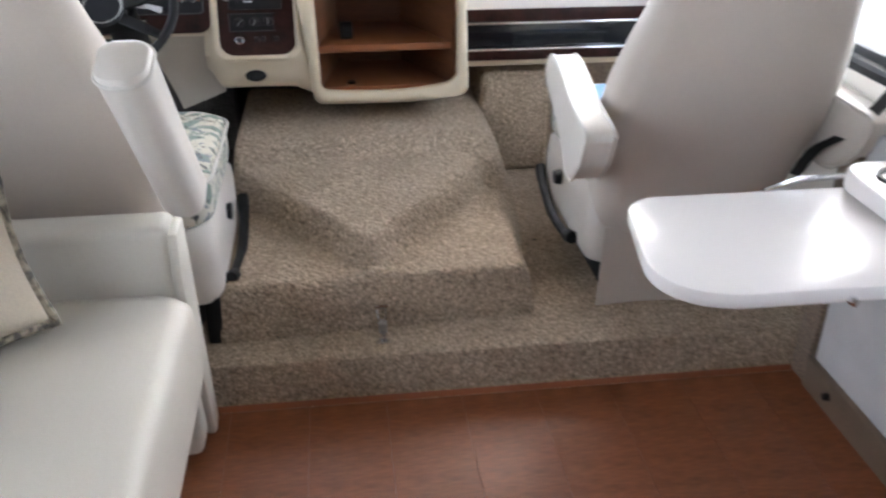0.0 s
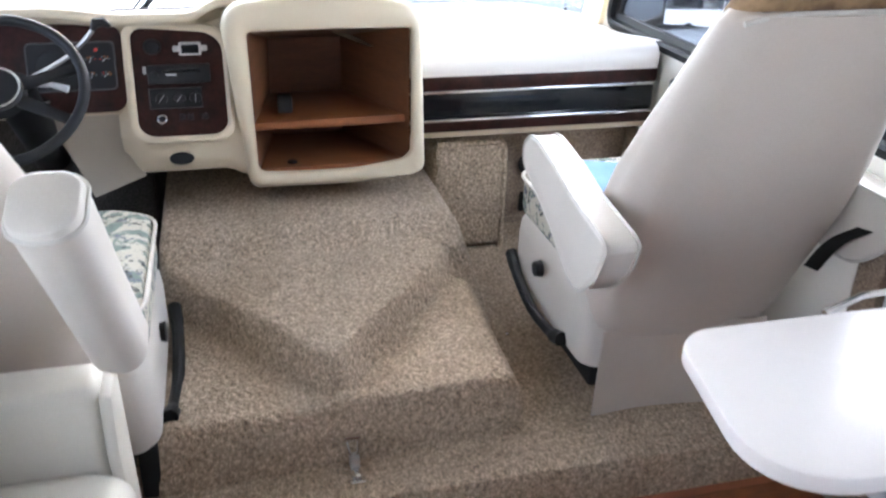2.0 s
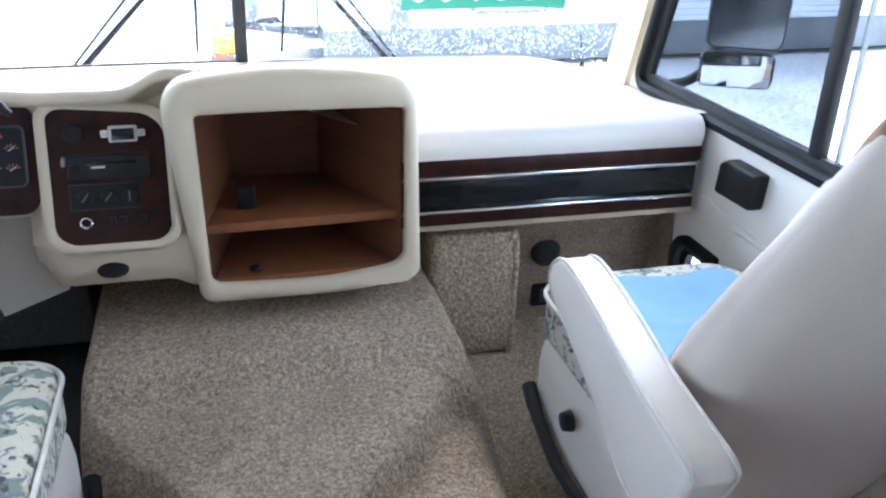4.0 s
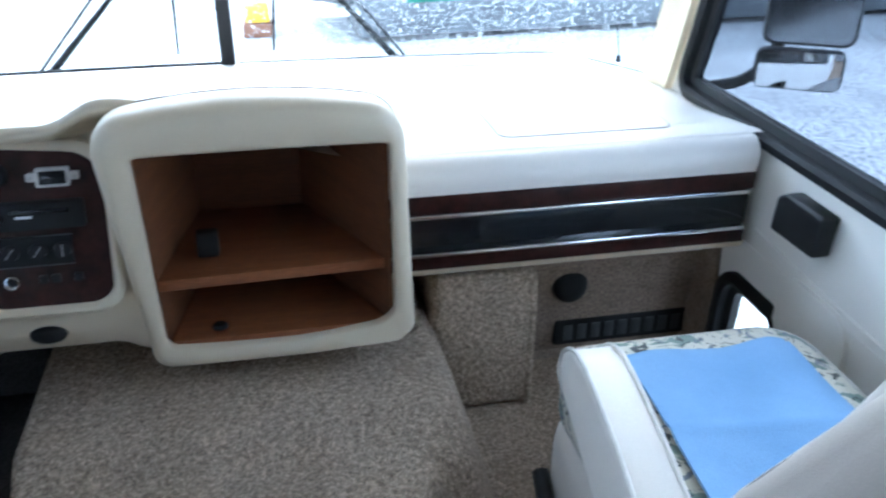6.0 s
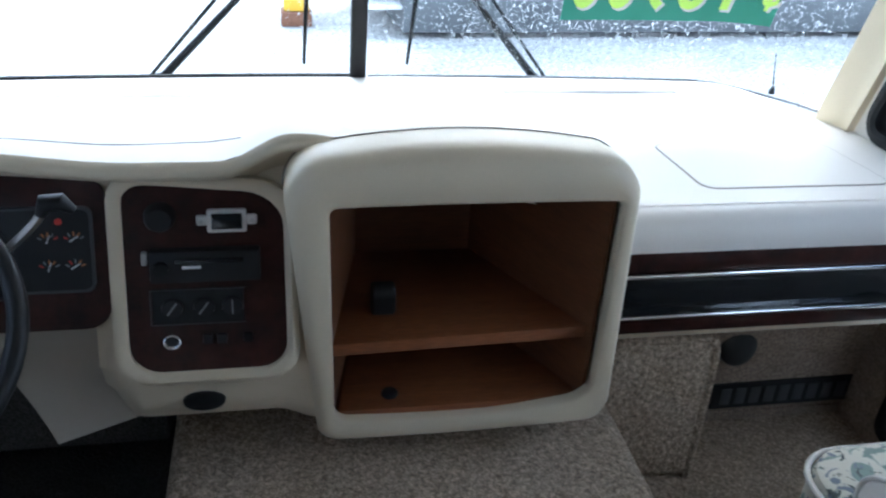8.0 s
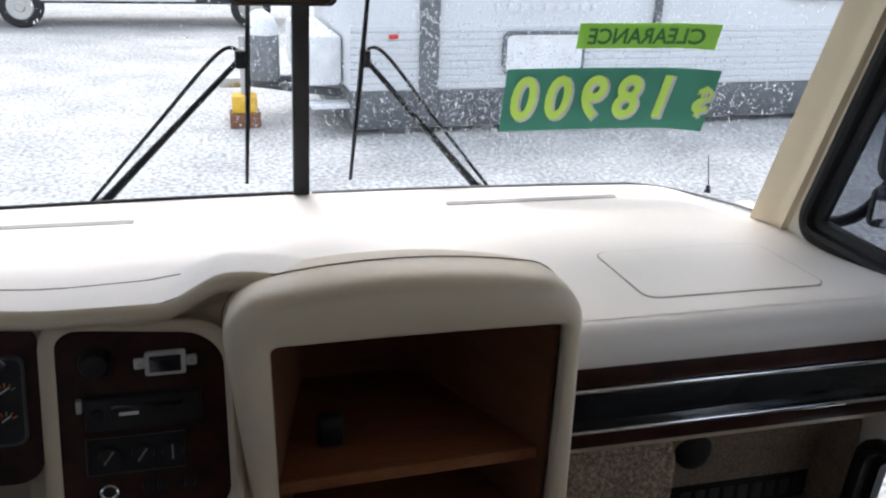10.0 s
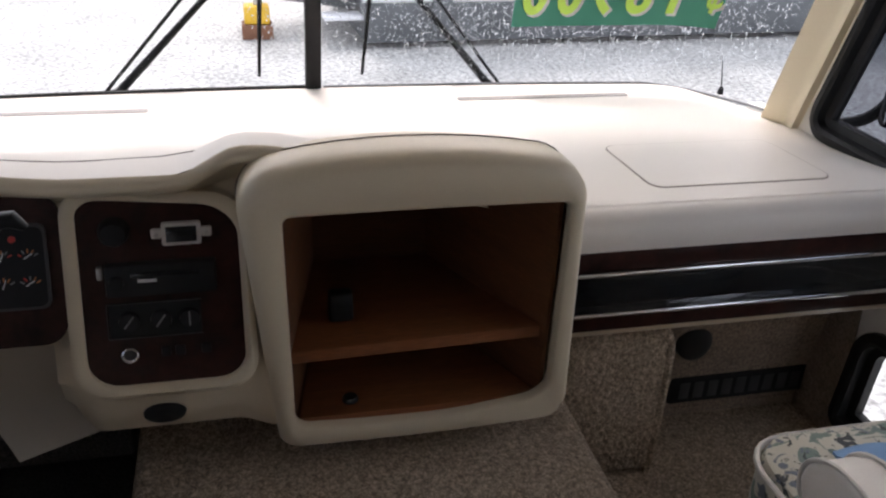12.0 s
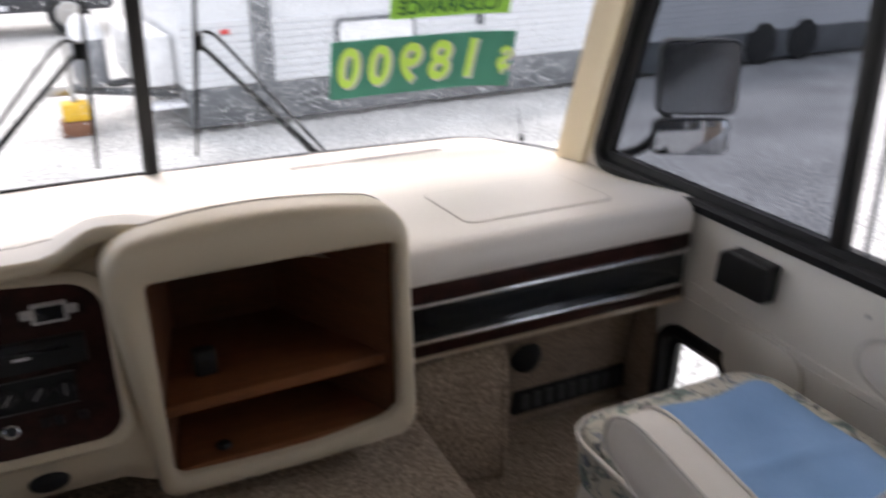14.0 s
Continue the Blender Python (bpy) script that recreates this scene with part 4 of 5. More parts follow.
            for f, g in ((0.0, 0.55), (0.01, 0.8), (0.05, 1.0), (0.5, 1.0), (0.96, 1.03), (0.995, 0.97), (1.0, 0.9)):
                loops.append([a + (b - a) * f + Vector((u * g, 0, 0)) + Vector((0, v * g, v * g * 0.35)) for u, v in rrect(-0.041, 0.041, -0.03, 0.075, (0.03, 0.03, 0.035, 0.035))])
            arm = part("armrest", loft(loops), VINYL, seat, "padded beige vinyl armrest, folded up", smooth=60)
            part("arm_piping", tube([p for p in loops[-3]], 0.004, 6, closed=True), PIPING, arm)
    # seat controls on the inner side
    sx = cx - side * 0.243
    part("recline_lever", tube(curve_points([(sx - side * 0.004, y1 - 0.05, 0.325), (sx - side * 0.012, y1 - 0.13, 0.30), (sx - side * 0.012, y1 - 0.25, 0.265), (sx - side * 0.006, y1 - 0.36, 0.262), (sx, y1 - 0.42, 0.275)]), [0.016] * 5 + [0.014] * 8 + [0.013] * 7 + [0.018] * 5, 10), BLACK, seat, "long black lever")
    part("adjuster_knob", lathe([(0, -0.02), (0.018, -0.018), (0.022, 0), (0, 0)], (sx - side * 0.0, y1 - 0.26, 0.382), "x", 16), BLACK, seat, "black knob")
    if side < 0:
        part("rail", box(cx - side * 0.20 - 0.02, cx - side * 0.20 + 0.02, y0 + 0.02, y1 - 0.2, CAB, 0.255, 0.006), RUBBER, seat, "black slide rail")
    return rooted(seat)


captain_seat(0.765, 0.776, 0.40, 0.52, (0.55, 1.07), "beige vinyl captain's chair with a floral seat, blue towel on it", 1, False)
captain_seat(-0.60, -0.700, 0.52, 0.46, (0.46, 0.955), "beige vinyl captain's chair with one armrest folded up, at the wheel", -1, True)


def towel(u, v):
    x = 0.615 + 0.315 * u + 0.02 * (1 - v) * (1 - u)
    y = 0.992 - 0.37 * v + 0.003 * math.sin(u * 7)
    z = 0.586 + 0.004 * math.sin(u * 9 + v * 3) + 0.005 * math.exp(-((v - 0.55 - 0.1 * u) ** 2) * 900) + 0.006 * math.exp(-((u - 0.5) ** 2 * 8 + (v - 0.62) ** 2 * 90)) - 0.004 * smooth01(0.9, 1.0, u) + 0.004 * noise.noise((u * 4, v * 4, 2))
    if v < 0.05:
        z -= 0.006
    return x, y, z


thing("towel", grid(towel, 36, 36, 0.005), BLUE, "folded sky-blue towel spread over the floral seat", "towel", smooth=60)
thing("paper_tag", box(0.550, 0.585, 0.70, 0.745, 0.583, 0.5845), PALE, "small white paper tag on the seat edge", "tag")
thing("floor_screw", lathe([(0, 0.006), (0.005, 0.005), (0.007, 0.0), (0, 0.0)], (0.487, 0.93, CAB), "z", 12), CHROME, "small bright screw head on the carpet", "screw")

belt = empty("seat_belt", (1.08, 0.3, 0.5), "black webbing seat belt hanging beside the passenger chair", "seat belt")
pts = curve_points([(1.096, 0.10, 1.35), (1.09, 0.16, 1.1), (1.075, 0.24, 0.85), (1.045, 0.33, 0.68), (1.00, 0.40, 0.60), (0.985, 0.44, 0.52)], 5)
part("webbing", loft([[p + Vector((0.0, -0.022, 0.004)), p + Vector((0.0, 0.022, -0.004)), p + Vector((0.003, 0.022, -0.004)), p + Vector((0.003, -0.022, 0.004))] for p in pts]), RUBBER, belt, "black webbing")
part("anchor", box(1.094, 1.112, 0.07, 0.13, 1.32, 1.40, 0.006), BLACK, belt)
rooted(belt)

# wall fittings of the passenger side
grip = empty("wall_switch_box", (1.10, 1.22, 0.63), "black plastic box on the white wall under the window", "switch box")
bm = prism([(1.150, 0.634), (1.297, 0.630), (1.290, 0.706), (1.262, 0.722), (1.142, 0.722)], "x", 1.072, 1.114, 0.008, 3)
part("housing", bm, BLACK, grip)
rooted(grip)
trim_pts = curve_points([(WX - 0.001, 1.40, 0.575), (WX - 0.001, 1.28, 0.565), (WX - 0.001, 1.12, 0.555), (WX - 0.001, 0.9, 0.548), (WX - 0.001, 0.5, 0.545)], 5)
thing("trim_wall_crease", tube(trim_pts, 0.004, 8), WALL, "moulded crease along the white wall panel", "trim", kind="structure")
pocket = [(u, v) for u, v in rrect(1.045, 1.27, 0.30, 0.545, (0.05, 0.06, 0.02, 0.02))]
thing("door_pocket", loft([[(WX, u, v) for u, v in pocket], [(WX - 0.010, u, v) for u, v in pocket], [(WX - 0.014, 1.157 + (u - 1.157) * 0.95, 0.42 + (v - 0.42) * 0.95) for u, v in pocket]]), WALL, "shallow moulded white pocket on the side wall", "wall pocket", smooth=50)
thing("wall_screw", lathe([(0, -0.004), (0.004, -0.003), (0.005, 0), (0, 0)], (WX, 0.93, 0.70), "x", 10), STEEL, "small screw head in the white wall", "screw")

# ---- sofa, table and cabinet behind the cab ----
sofa = empty("sofa", (-0.75, -0.6, 0.0), "ivory leatherette sofa with a square arm beside the step", "sofa")
part("base", box(-1.112, -0.455, -1.75, 0.20, 0.0, 0.27, 0.012), SOFA, sofa)
part("seat_cushion", cushion(-1.10, -0.372, -0.80, 0.198, 0.255, 0.452, 0.06, 0.012), SOFA, sofa, "plump ivory seat cushion", smooth=60)
part("seat_cushion", cushion(-1.10, -0.372, -1.76, -0.81, 0.255, 0.452, 0.06, 0.012), SOFA, sofa, "plump ivory seat cushion", smooth=60)
part("back", cushion(-1.112, -0.90, -1.75, 0.195, 0.44, 0.88, 0.06, 0.01), SOFA, sofa, smooth=60)
part("arm", box(-1.112, -0.412, 0.204, 0.300, 0.01, 0.578, 0.022, 3), SOFA, sofa, "square padded arm", smooth=50)
part("arm_facing", prism([(0.190, 0.470), (0.203, 0.566), (0.283, 0.570), (0.345, 0.02), (0.310, 0.0), (0.285, 0.01)], "x", -0.416, -0.396, 0.006), SOFA, sofa, "flared end panel")
rooted(sofa)


def pillow(c, w, h, d, turn):
    p = empty("throw_pillow", c, "beige linen throw pillow with a striped braid edge, on the sofa", "pillow")
    bm = bmesh.new()
    n = 18
    for s in (-1, 1):
        rows = []
        for j in range(n + 1):
            row = []
            for i in range(n + 1):
                a, b = 2 * i / n - 1, 2 * j / n - 1
                pinch = 1 - 0.10 * (1 - a * a) - 0.0
                pinch2 = 1 - 0.10 * (1 - b * b)
                t = (max(0.0, 1 - a * a) ** 0.5) * (max(0.0, 1 - b * b) ** 0.5)
                row.append(bm.verts.new((a * w / 2 * pinch2, s * d / 2 * t, b * h / 2 * pinch)))
            rows.append(row)
        for j in range(n):
            for i in range(n):
                bm.faces.new((rows[j][i], rows[j][i + 1], rows[j + 1][i + 1], rows[j + 1][i]))
    bmesh.ops.remove_doubles(bm, verts=bm.verts, dist=0.0004)
    part("cover", moved(bm, turn), LINEN, p, smooth=80)
    edge = []
    for k in range(64):
        t = k / 16
        i, f = int(t), t - int(t)
        a, b = ((-1 + 2 * f, -1), (1, -1 + 2 * f), (1 - 2 * f, 1), (-1, 1 - 2 * f))[i % 4]
        edge.append(turn @ Vector((a * w / 2 * (1 - 0.10 * (1 - b * b)), 0, b * h / 2 * (1 - 0.10 * (1 - a * a)))))
    part("braid", tube(edge, 0.011, 8, closed=True), BRAID, p, "dark striped braid")
    return rooted(p)


along = Vector((-0.725, -0.689, 0.0)).normalized()
rise = Vector((-0.077, 0.055, 0.255)).normalized()
rise = (rise - along * rise.dot(along)).normalized()
corner = Vector((-0.598, 0.062, 0.472))
turn = Matrix((-along, rise.cross(-along), rise)).transposed().to_4x4()
turn.translation = corner + along * 0.19 + rise * 0.145
pillow((-0.78, -0.06, 0.452), 0.38, 0.285, 0.16, turn)

table = empty("side_table", (0.7, -0.2, 0.65), "white laminate fold-out tabletop with rounded corners", "table")
top_line = [(x + 0.03 * (y + 0.15) / 0.17 * smooth01(0.65, 0.40, x), y) for x, y in rrect(0.390, 0.95, -0.314, 0.032, (0.01, 0.06, 0.13, 0.01), 10)]
part("tabletop", bevelled(loft([[(x, y, z) for x, y in top_line] for z in (0.650, 0.677)]), 0.005), TABLE, table, "white laminate top")
part("edge_screw", lathe([(0, -0.012), (0.006, -0.01), (0.008, 0.0), (0, 0)], (0.66, -0.314, 0.655), "y", 12), CHROME, table, "chrome stud")
part("support_bar", tube([(0.69, 0.041, 0.671), (0.77, 0.058, 0.684), (0.88, 0.060, 0.686), (0.98, 0.060, 0.686)], 0.006, 8), CHROME, table, "bright metal bar")
part("bracket", box(0.86, 1.05, -0.28, -0.02, 0.600, 0.650, 0.004), WHITE, table)
rooted(table)
ledge = empty("ledge", (0.95, -0.3, 0.7), "white ledge with a black cup holder beside the tabletop", "ledge")
part("board", bevelled(loft([[(x, y, z) for x, y in rrect(0.825, 1.112, -0.70, 0.056, (0.01, 0.06, 0.02, 0.01))] for z in (0.679, 0.716)]), 0.006), TABLE, ledge)
part("cup_holder", lathe([(0.035, -0.012), (0.036, 0.004), (0.046, 0.005), (0.046, 0.0), (0.038, -0.03), (0.0, -0.032), (0.0, -0.03), (0.034, -0.028)], (0.905, -0.035, 0.716)), BLACK, ledge, "black cup holder")
rooted(ledge)
cab = empty("low_cabinet", (1.08, -0.8, 0.0), "white low cabinet on a brown plinth under the ledge", "cabinet")
part("body", box(1.058, 1.112, -1.6, 0.300, 0.085, 0.678, 0.004), WHITE, cab, "white side panel")
part("plinth", box(1.045, 1.112, -1.6, 0.310, 0.0, 0.083, 0.003), shade("brown_plinth", (0.20, 0.145, 0.10), 0.6, scale=10, grain=0.1), cab, "brown plinth")
part("plinth_knob", lathe([(0, -0.014), (0.009, -0.012), (0.011, 0), (0, 0)], (1.045, 0.20, 0.045), "x", 14), BLACK, cab)
rooted(cab)
thing("trim_step_post", box(1.052, 1.112, 0.314, 0.384, 0.0, 0.70, 0.004), KICK, "tan carpeted corner strip beside the step", "trim", kind="structure")

# ---- windshield things ----
mirror = empty("rear_view_mirror", (-0.045, 2.053, 1.24), "black interior rear-view mirror on the centre post", "mirror")
bm = loft([[(u, y, v) for u, v in rrect(-0.150 + k, 0.064 - k, 1.240 + k, 1.312 - k, 0.016)] for y, k in ((2.018, 0.004), (2.021, 0.0), (2.043, 0.0), (2.053, 0.012))])
part("housing", bm, BLACK, mirror)
part("mirror_glass", loft([[(u, y, v) for u, v in rrect(-0.143, 0.057, 1.247, 1.305, 0.012)] for y in (2.017, 2.0182)]), shade("mirror_silver", (0.85, 0.86, 0.86), 0.02, 1.0, dark=(0.84, 0.85, 0.85)), mirror, "silvered glass")
part("stem", rod((-0.03, 2.051, 1.275), (0.0, glass_y(0, 1.30) - 0.01, 1.30), 0.009), BLACK, mirror)
rooted(mirror)


def lettering(text, size, squeeze, bold=0.0):
    cu = bpy.data.curves.new("lettering", "FONT")
    cu.body, cu.size, cu.align_x, cu.align_y, cu.offset, cu.resolution_u = text, size, "CENTER", "CENTER", bold, 4
    ob = bpy.data.objects.new("lettering", cu)
    me = bpy.data.meshes.new_from_object(ob)
    bpy.data.objects.remove(ob)
    bpy.data.curves.remove(cu)
    bm = bmesh.new()
    bm.from_mesh(me)
    bpy.data.meshes.remove(me)
    for v in bm.verts:
        v.co = Vector((v.co.x * squeeze, v.co.y, 0))
    bmesh.ops.triangulate(bm, faces=bm.faces)
    return bm


def on_glass(bm, x, z, dx, dz, off):
    """Set flat letters on the inside of the windshield, readable from outside."""
    for v in bm.verts:
        px, pz = x - v.co.x + dx * v.co.y, z + v.co.y + dz * -v.co.x
        v.co = Vector((px, glass_y(px, pz) - off, pz))
    return bm


def card(x0, x1, z0, z1, off, skew=0.0, tilt=0.0):
    def at(u, v):
        x, z = x0 + (x1 - x0) * u + skew * v, z0 + (z1 - z0) * v + tilt * (u - 0.5) * (x1 - x0)
        return x, glass_y(x, z) - off, z

    return grid(at, 16, 4, 0.0015)


sign = empty("price_sign", (0.75, 2.16, 0.93), "dark green price card with yellow-green numerals, stuck inside the windshield", "sign")
part("card", card(0.481, 0.972, 0.934, 1.093, 0.010, 0.002, 0.03), SIGN, sign)
for k, ch in enumerate("$18900"):
    x = 0.955 - k * 0.0855 + (0.003 if k else 0.0)
    lift = 0.03 * (x - 0.73)
    size = 0.095 if k == 0 else 0.150
    part("numeral_shadow", on_glass(lettering(ch, size * 1.0, 0.60 if k == 0 else 0.84, 0.002 if k == 0 else 0.006), x + 0.006, 1.009 + lift, 0.08, 0.0, 0.0135), PALE, sign, "pale outline", smooth=20)
    part("numeral", on_glass(lettering(ch, size, 0.60 if k == 0 else 0.84, 0.002 if k == 0 else 0.004), x, 1.013 + lift, 0.08, 0.0, 0.0150), NUMERAL, sign, "yellow-green numeral", smooth=20)
rooted(sign)
tag_sign = empty("clearance_sign", (0.84, 2.12, 1.13), "lime green card with dark green lettering, stuck inside the windshield", "sign")
part("card", card(0.640, 0.950, 1.143, 1.203, 0.010, 0.0, 0.035), LIME, tag_sign)
part("lettering", on_glass(lettering("CLEARANCE", 0.052, 0.90, 0.001), 0.794, 1.170, 0.0, 0.035, 0.0135), NUMERAL_EDGE, tag_sign, "dark green lettering", smooth=20)
rooted(tag_sign)


def wiper(x_foot, x_pivot, x_tip, label):
    w = empty("windshield_wiper", (x_foot, 2.30, 0.75), label, "wiper", "wipers")
    def g(x, z, off=0.03):
        return Vector((x, glass_y(x, z) + off, z))
    part("arm", tube([g(x_foot, 0.745, 0.05), g((x_foot + x_pivot) / 2, 0.925, 0.045), g(x_pivot, 1.105, 0.035)], [0.011, 0.008, 0.006], 8), RUBBER, w, "tapered black arm")
    d = 0.03 if x_foot > 0 else -0.03
    part("link_rod", tube(curve_points([g(x_foot + d, 0.745, 0.05), g(x_foot + d * 0.9 + (x_pivot - x_foot) * 0.5, 0.945, 0.05), g(x_pivot + d * 1.6, 1.115, 0.045), g(x_pivot, 1.12, 0.04)]), 0.0045, 8), RUBBER, w)
    part("blade", tube([g(x_tip[0], 0.800, 0.012), g((x_tip[0] + x_tip[1]) / 2, 1.05, 0.016), g(x_tip[1], 1.36, 0.014)], [0.004, 0.0065, 0.004], 6), RUBBER, w, "long black blade")
    part("holder", moved(box(-0.012, 0.012, -0.01, 0.01, -0.02, 0.02, 0.004), Matrix.Translation(g(x_pivot, 1.105, 0.026))), BLACK, w)
    part("spindle", lathe([(0, 0.02), (0.016, 0.018), (0.018, -0.02), (0, -0.02)], g(x_foot, 0.745, 0.05), "y", 14), BLACK, w)
    return rooted(w)


wiper(-0.47, -0.13, (-0.128, -0.105), "black windshield wiper parked upright, on the driver's pane")
wiper(0.47, 0.15, (0.122, 0.155), "black windshield wiper parked upright, on the passenger's pane")

door_mirror = empty("door_mirror", (1.42, 1.86, 0.80), "grey door mirror with a small convex mirror below it", "mirror")
ang = pose(1.46, 1.84, 1.09, 0, 0, -28)
part("housing", moved(loft([[(u, y, v) for u, v in rrect(-0.115 + k, 0.115 - k, -0.238 + k, -0.02 - k, 0.03)] for y, k in ((0.0, 0.004), (0.01, 0.0), (0.05, 0.004), (0.075, 0.03))]), ang), VENT, door_mirror)
# Mirror metal is dark grey: a dim reflection put into its colour.
part("mirror_glass", moved(loft([[(u, y, v) for u, v in rrect(-0.105, 0.105, -0.228, -0.03, 0.025)] for y in (-0.003, -0.001)]), ang), shade("door_mirror_dark_reflection", (0.27, 0.285, 0.31), 0.14, 1.0, dark=(0.25, 0.265, 0.29)), door_mirror, "silvered glass")
low = pose(1.44, 1.83, 0.795, 0, 0, -28)
part("convex_housing", moved(loft([[(u, y, v) for u, v in rrect(-0.11 + k, 0.11 - k, -0.055 + k, 0.055 - k, 0.025)] for y, k in ((0.0, 0.003), (0.01, 0.0), (0.04, 0.02))]), low), VENT, door_mirror)
part("convex_glass", moved(grid(lambda u, v: ((u - 0.5) * 0.2, -0.012 + 0.02 * ((u - 0.5) ** 2 + (v - 0.5) ** 2), (v - 0.5) * 0.095), 10, 8), low), shade("convex_silver", (0.85, 0.86, 0.88), 0.03, 1.0, dark=(0.83, 0.84, 0.86)), door_mirror, "convex glass")
part("bracket", tube(curve_points([(1.45, 1.90, 1.00), (1.44, 1.93, 0.85), (1.36, 1.95, 0.74), (1.16, 1.97, 0.72)]), 0.016, 10), RUBBER, door_mirror, "black arm")
rooted(door_mirror)

# ---- outside ----
GZ = -0.95
bm = bmesh.new()
bmesh.ops.create_grid(bm, x_segments=8, y_segments=8, size=400)
thing("ground", moved(bm, pose(0, 0, GZ)), GRAVEL, "wet pale gravel of the sales lot", "ground", kind="structure")


def travel_trailer():
    t = empty("travel_trailer", (5.0, 10.0, GZ), "white ribbed travel trailer with a grey lower panel and a hitch", "trailer")
    m = pose(1.15, 9.32, GZ, 0, 0, 3)   # its own x runs along the wall, y away
    L, W = 11.5, 2.4
    part("body", moved(box(0, L, 0.02, W, 0.48, 3.1, 0.06), m), SIDING, t)
    # Panel runs down almost to the ground; its lower part stands for shadow.
    part("skirt", moved(box(0.02, L, 0.03, W, 0.07, 0.50, 0.02), m), SKIRT, t, "dark grey lower panel, drawn deeper for the shadow beneath")
    for k in range(9):
        z = 0.505 + k * 0.078
        part("siding_rib", moved(prism([(0.03, z), (0.004, z + 0.012), (-0.006, z + 0.066), (0.03, z + 0.076)], "x", 0.0, L), m), SIDING, t)
    part("corner_trim", moved(box(0.76, 0.98, -0.03, 0.0, 0.20, 3.1), m), SKIRT, t, "dark vertical band")
    part("marker_lamp", moved(box(0.42, 0.52, -0.03, 0.01, 1.06, 1.11, 0.008), m), RED, t, "small red marker lamp")
    for x0, x1, z0, z1 in ((1.72, 2.72, 0.66, 1.14), (1.75, 2.70, 1.62, 2.3), (5.4, 6.5, 1.5, 2.2), (8.1, 9.3, 1.42, 2.1)):
        win = part("window", moved(loft([[(u, y, v) for u, v in rrect(x0, x1, z0, z1, 0.09)] for y in (0.0, -0.045)]), m), SKIRT, t, "dark-framed window")
        part("blind" if z0 < 1 else "pane", moved(loft([[(u, y, v) for u, v in rrect(x0 + 0.04, x1 - 0.04, z0 + 0.04, z1 - 0.04, 0.07)] for y in (-0.04, -0.052)]), m), WHITE if z0 < 1 else GLOSS, win)
    part("awning_rail", moved(box(3.58, 3.66, -0.05, 0.0, 0.95, 3.0), m), SKIRT, t, "dark upright rail")
    part("awning_arm", moved(tube(curve_points([(7.6, -0.03, 1.18), (8.0, -0.06, 1.24), (8.5, -0.03, 1.16)]), 0.02, 8), m), SKIRT, t)
    for k in range(9):
        part("faded_lettering", moved(box(1.62 + k * 0.145, 1.72 + k * 0.145, -0.002, 0.018, 1.36, 1.43), m), PALE, t, "faded pale lettering bar")
    for y, x0 in ((0.55, -1.05), (1.75, -1.05)):
        part("frame_rail", moved(tube([(x0, 1.15, 0.42), (0.15, y, 0.36), (1.6, y, 0.36)], 0.05, 8), m), SKIRT, t, "black hitch rail")
    part("front_box", moved(box(-0.42, -0.02, 0.35, 2.0, 0.50, 1.05, 0.05), m), WHITE, t, "white front cover")
    part("hitch_coupler", moved(box(-1.32, -1.0, 1.08, 1.22, 0.36, 0.48, 0.02), m), STEEL, t)
    part("step_plate", moved(box(-0.40, 0.1, 0.10, 0.40, 0.30, 0.345, 0.01), m), PALE, t, "pale step plate")
    for y in (0.95, 1.32):
        bottle = part("gas_bottle", moved(lathe([(0, 0), (0.15, 0.01), (0.17, 0.06), (0.17, 0.50), (0.16, 0.54), (0, 0.54)], (-0.80, y, 0.47)), m), GREY, t, "grey gas bottle")
        part("cap", moved(lathe([(0.172, 0.52), (0.165, 0.60), (0.12, 0.70), (0.05, 0.745), (0, 0.75)], (-0.80, y, 0.47)), m), WHITE, bottle, "white domed cap")
    for x in (8.6, 9.5):
        part("wheel", moved(lathe([(0, -0.02), (0.24, -0.02), (0.31, 0.0), (0.32, 0.03), (0.32, 0.2), (0, 0.2)], (x, 0.0, 0.32), "y", 24), m), TYRE, t)
    return rooted(t)


travel_trailer()
jack = empty("jack_stand", (0.05, 10.0, GZ), "yellow jack stand on a brown wooden block, on the gravel", "jack stand")
part("block", box(-0.12, 0.22, 9.85, 10.15, GZ, GZ + 0.16, 0.02), RUST, jack, "brown wooden block")
part("pad", box(-0.09, 0.19, 9.88, 10.12, GZ + 0.16, GZ + 0.36, 0.03), YELLOW, jack, "yellow plastic pad")
part("post", rod((0.05, 10.0, GZ + 0.36), (0.05, 10.0, GZ + 1.0), 0.035), STEEL, jack)
rooted(jack)


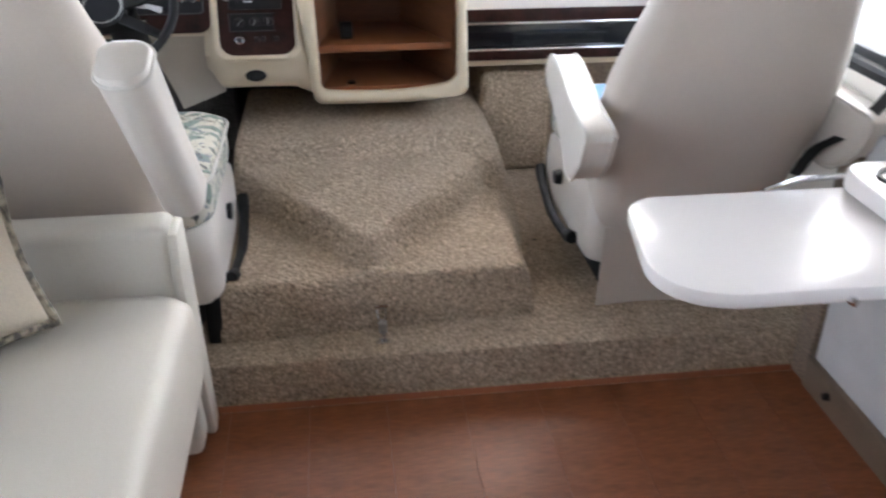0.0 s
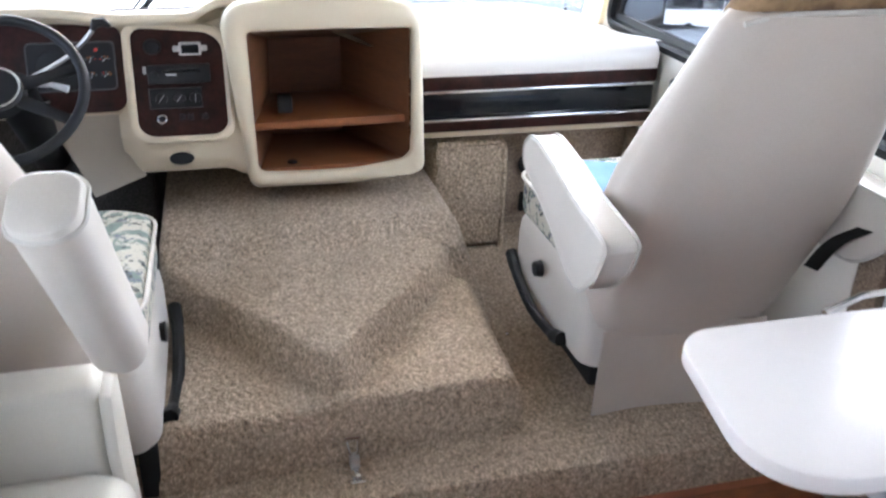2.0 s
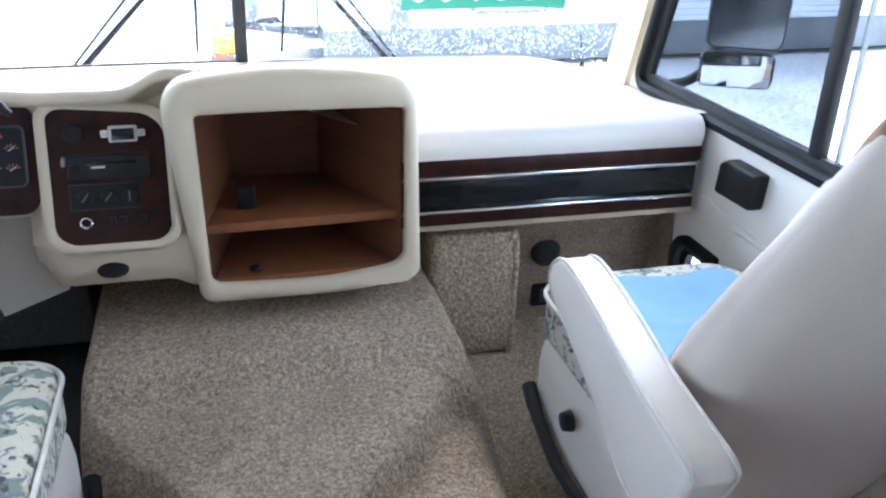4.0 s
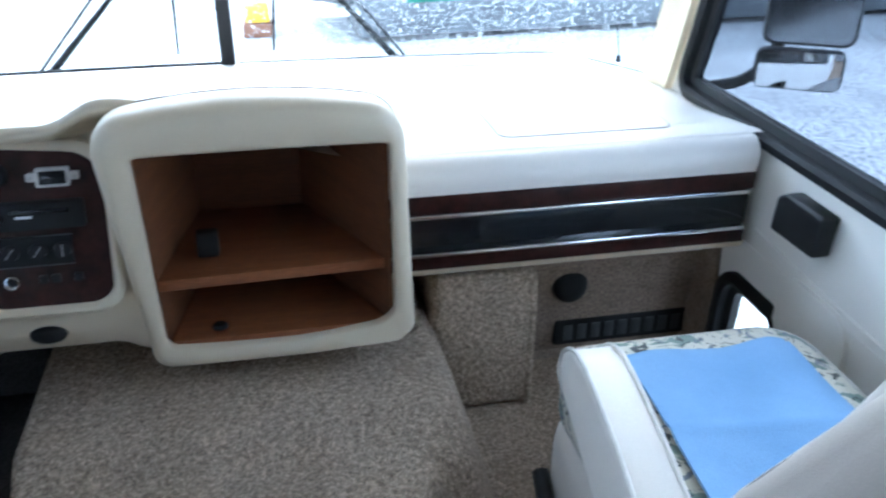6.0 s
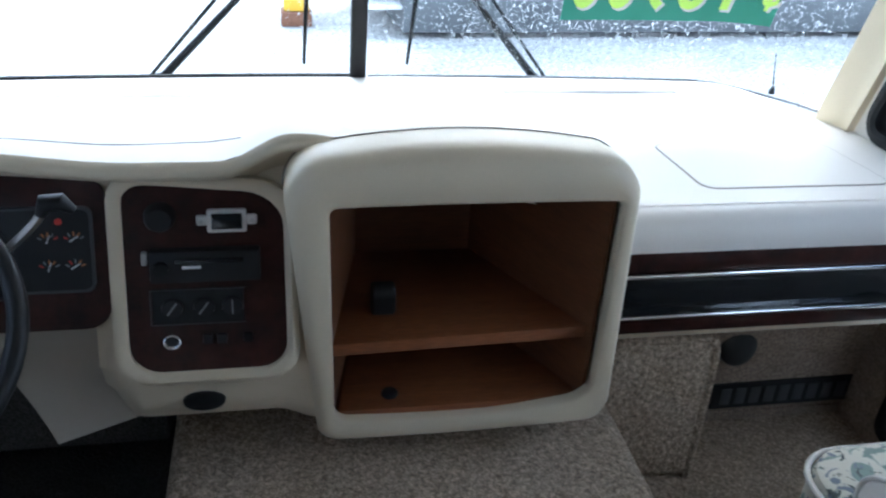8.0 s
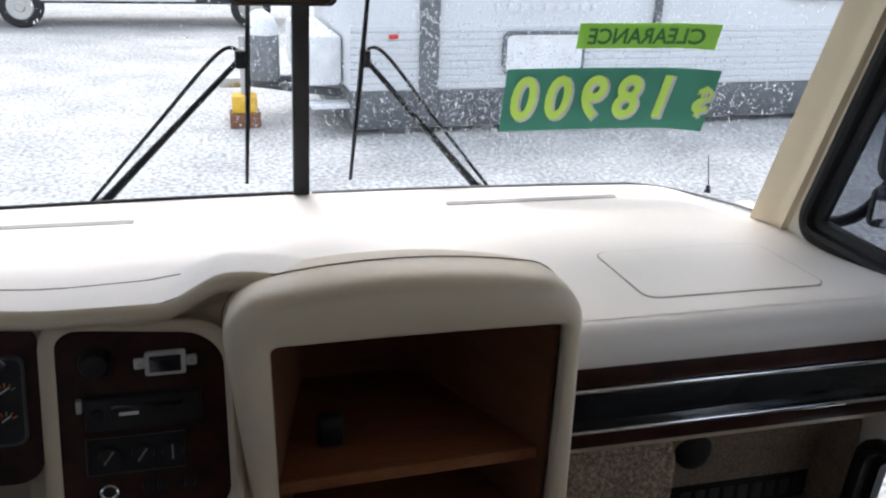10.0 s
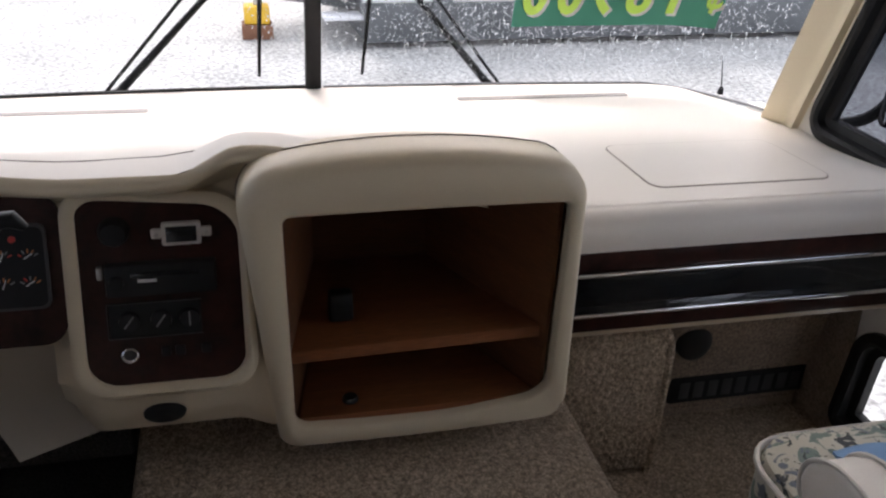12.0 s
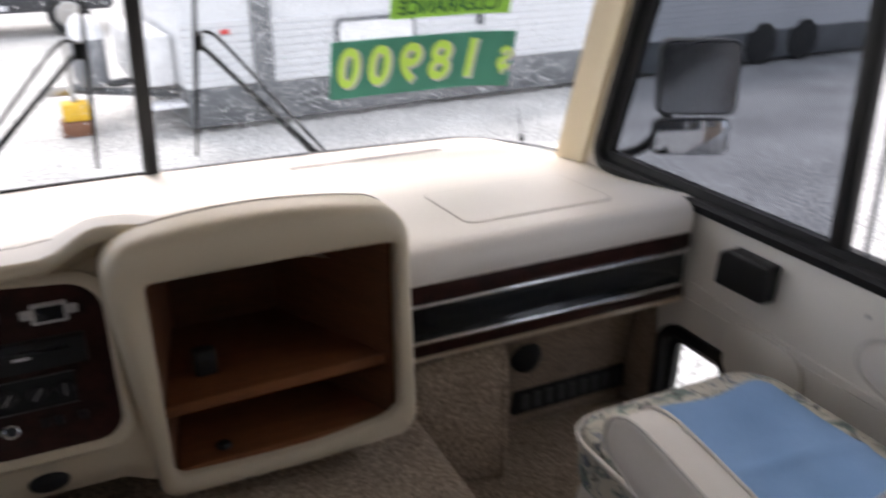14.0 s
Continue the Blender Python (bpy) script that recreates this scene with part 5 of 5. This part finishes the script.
def coach():
    c = empty("parked_truck", (-1.6, 18.5, GZ), "dark parked pickup truck with bright wheels and a chrome sill strip", "truck")
    m = pose(-6.2, 18.0, GZ, 0, 0, 1)
    prof = [(0.0, 0.45), (0.0, 1.15), (0.25, 1.25), (1.6, 1.30), (2.2, 2.0), (4.4, 2.02), (4.7, 1.30), (7.4, 1.30), (7.5, 0.55), (7.4, 0.45)]
    part("body", moved(prism(prof, "y", 0, 1.9, 0.05), m), TRUCK, c)
    part("sill_strip", moved(box(2.0, 5.6, -0.04, 0.0, 0.50, 0.60, 0.01), m), PALE, c, "bright sill strip")
    for x in (2.45, 6.65):
        wh = part("wheel", moved(lathe([(0, -0.06), (0.30, -0.06), (0.38, -0.04), (0.39, 0.0), (0.39, 0.2), (0, 0.2)], (x, 0.0, 0.39), "y", 28), m), TYRE, c)
        part("rim", moved(lathe([(0, -0.085), (0.08, -0.09), (0.1, -0.07), (0.22, -0.075), (0.24, -0.062), (0.24, -0.05), (0, -0.05)], (x, 0.0, 0.39), "y", 24), m), STEEL, wh, "bright rim")
    part("side_window", moved(prism([(2.0, 1.36), (2.35, 1.92), (3.3, 1.94), (3.3, 1.36)], "y", -0.012, 0.01), m), GLOSS, c)
    part("side_window", moved(prism([(3.4, 1.36), (3.4, 1.94), (4.3, 1.94), (4.5, 1.36)], "y", -0.012, 0.01), m), GLOSS, c)
    return rooted(c)


coach()
drum = empty("drum", (5.42, 3.30, GZ), "white round drum with a two-tone blue band, on the gravel", "drum")
part("shell", lathe([(0, 0), (0.36, 0.0), (0.40, 0.03), (0.40, 0.78), (0.36, 0.84), (0.12, 0.88), (0, 0.88)], (5.42, 3.30, GZ), "z", 36), WHITE, drum)
part("band", lathe([(0.399, 0.30), (0.405, 0.305), (0.405, 0.50), (0.399, 0.505)], (5.42, 3.30, GZ), "z", 36), DRUM_BLUE, drum, "blue painted band")
rooted(drum)
aerial = empty("aerial", (1.12, 2.24, 0.735), "thin black whip aerial on a small foot, outside the windshield corner", "aerial")
part("whip", tube([(1.12, 2.24, 0.75), (1.113, 2.24, 0.79), (1.106, 2.24, 0.835)], [0.0022, 0.0018, 0.0012], 6), RUBBER, aerial)
part("foot", lathe([(0, -0.02), (0.009, -0.02), (0.007, -0.004), (0.003, 0.002), (0, 0.002)], (1.12, 2.24, 0.745), "z", 14), BLACK, aerial)
rooted(aerial)

# laminate planks of the living area floor
xs = [-WX + 0.003 + k * 0.1855 for k in range(12)]
mesh = None
for k, x in enumerate(xs):
    bm = box(0.0, 0.1851, -1.9, STEP - 0.018, -0.012, 0.0, 0.0006, 1)
    if mesh is None:
        ob = part("plank", bm, FLOOR, floor_base)
        mesh = ob.data
    else:
        bm.free()
        ob = new("plank", mesh)
        ob.parent = floor_base
    ob.location = (x, 0, 0)
thing("floor_rear", box(-WX, WX, -4.0, -1.902, -0.012, -0.0005), FLOOR, "cherry laminate floor further back", "floor", kind="structure")
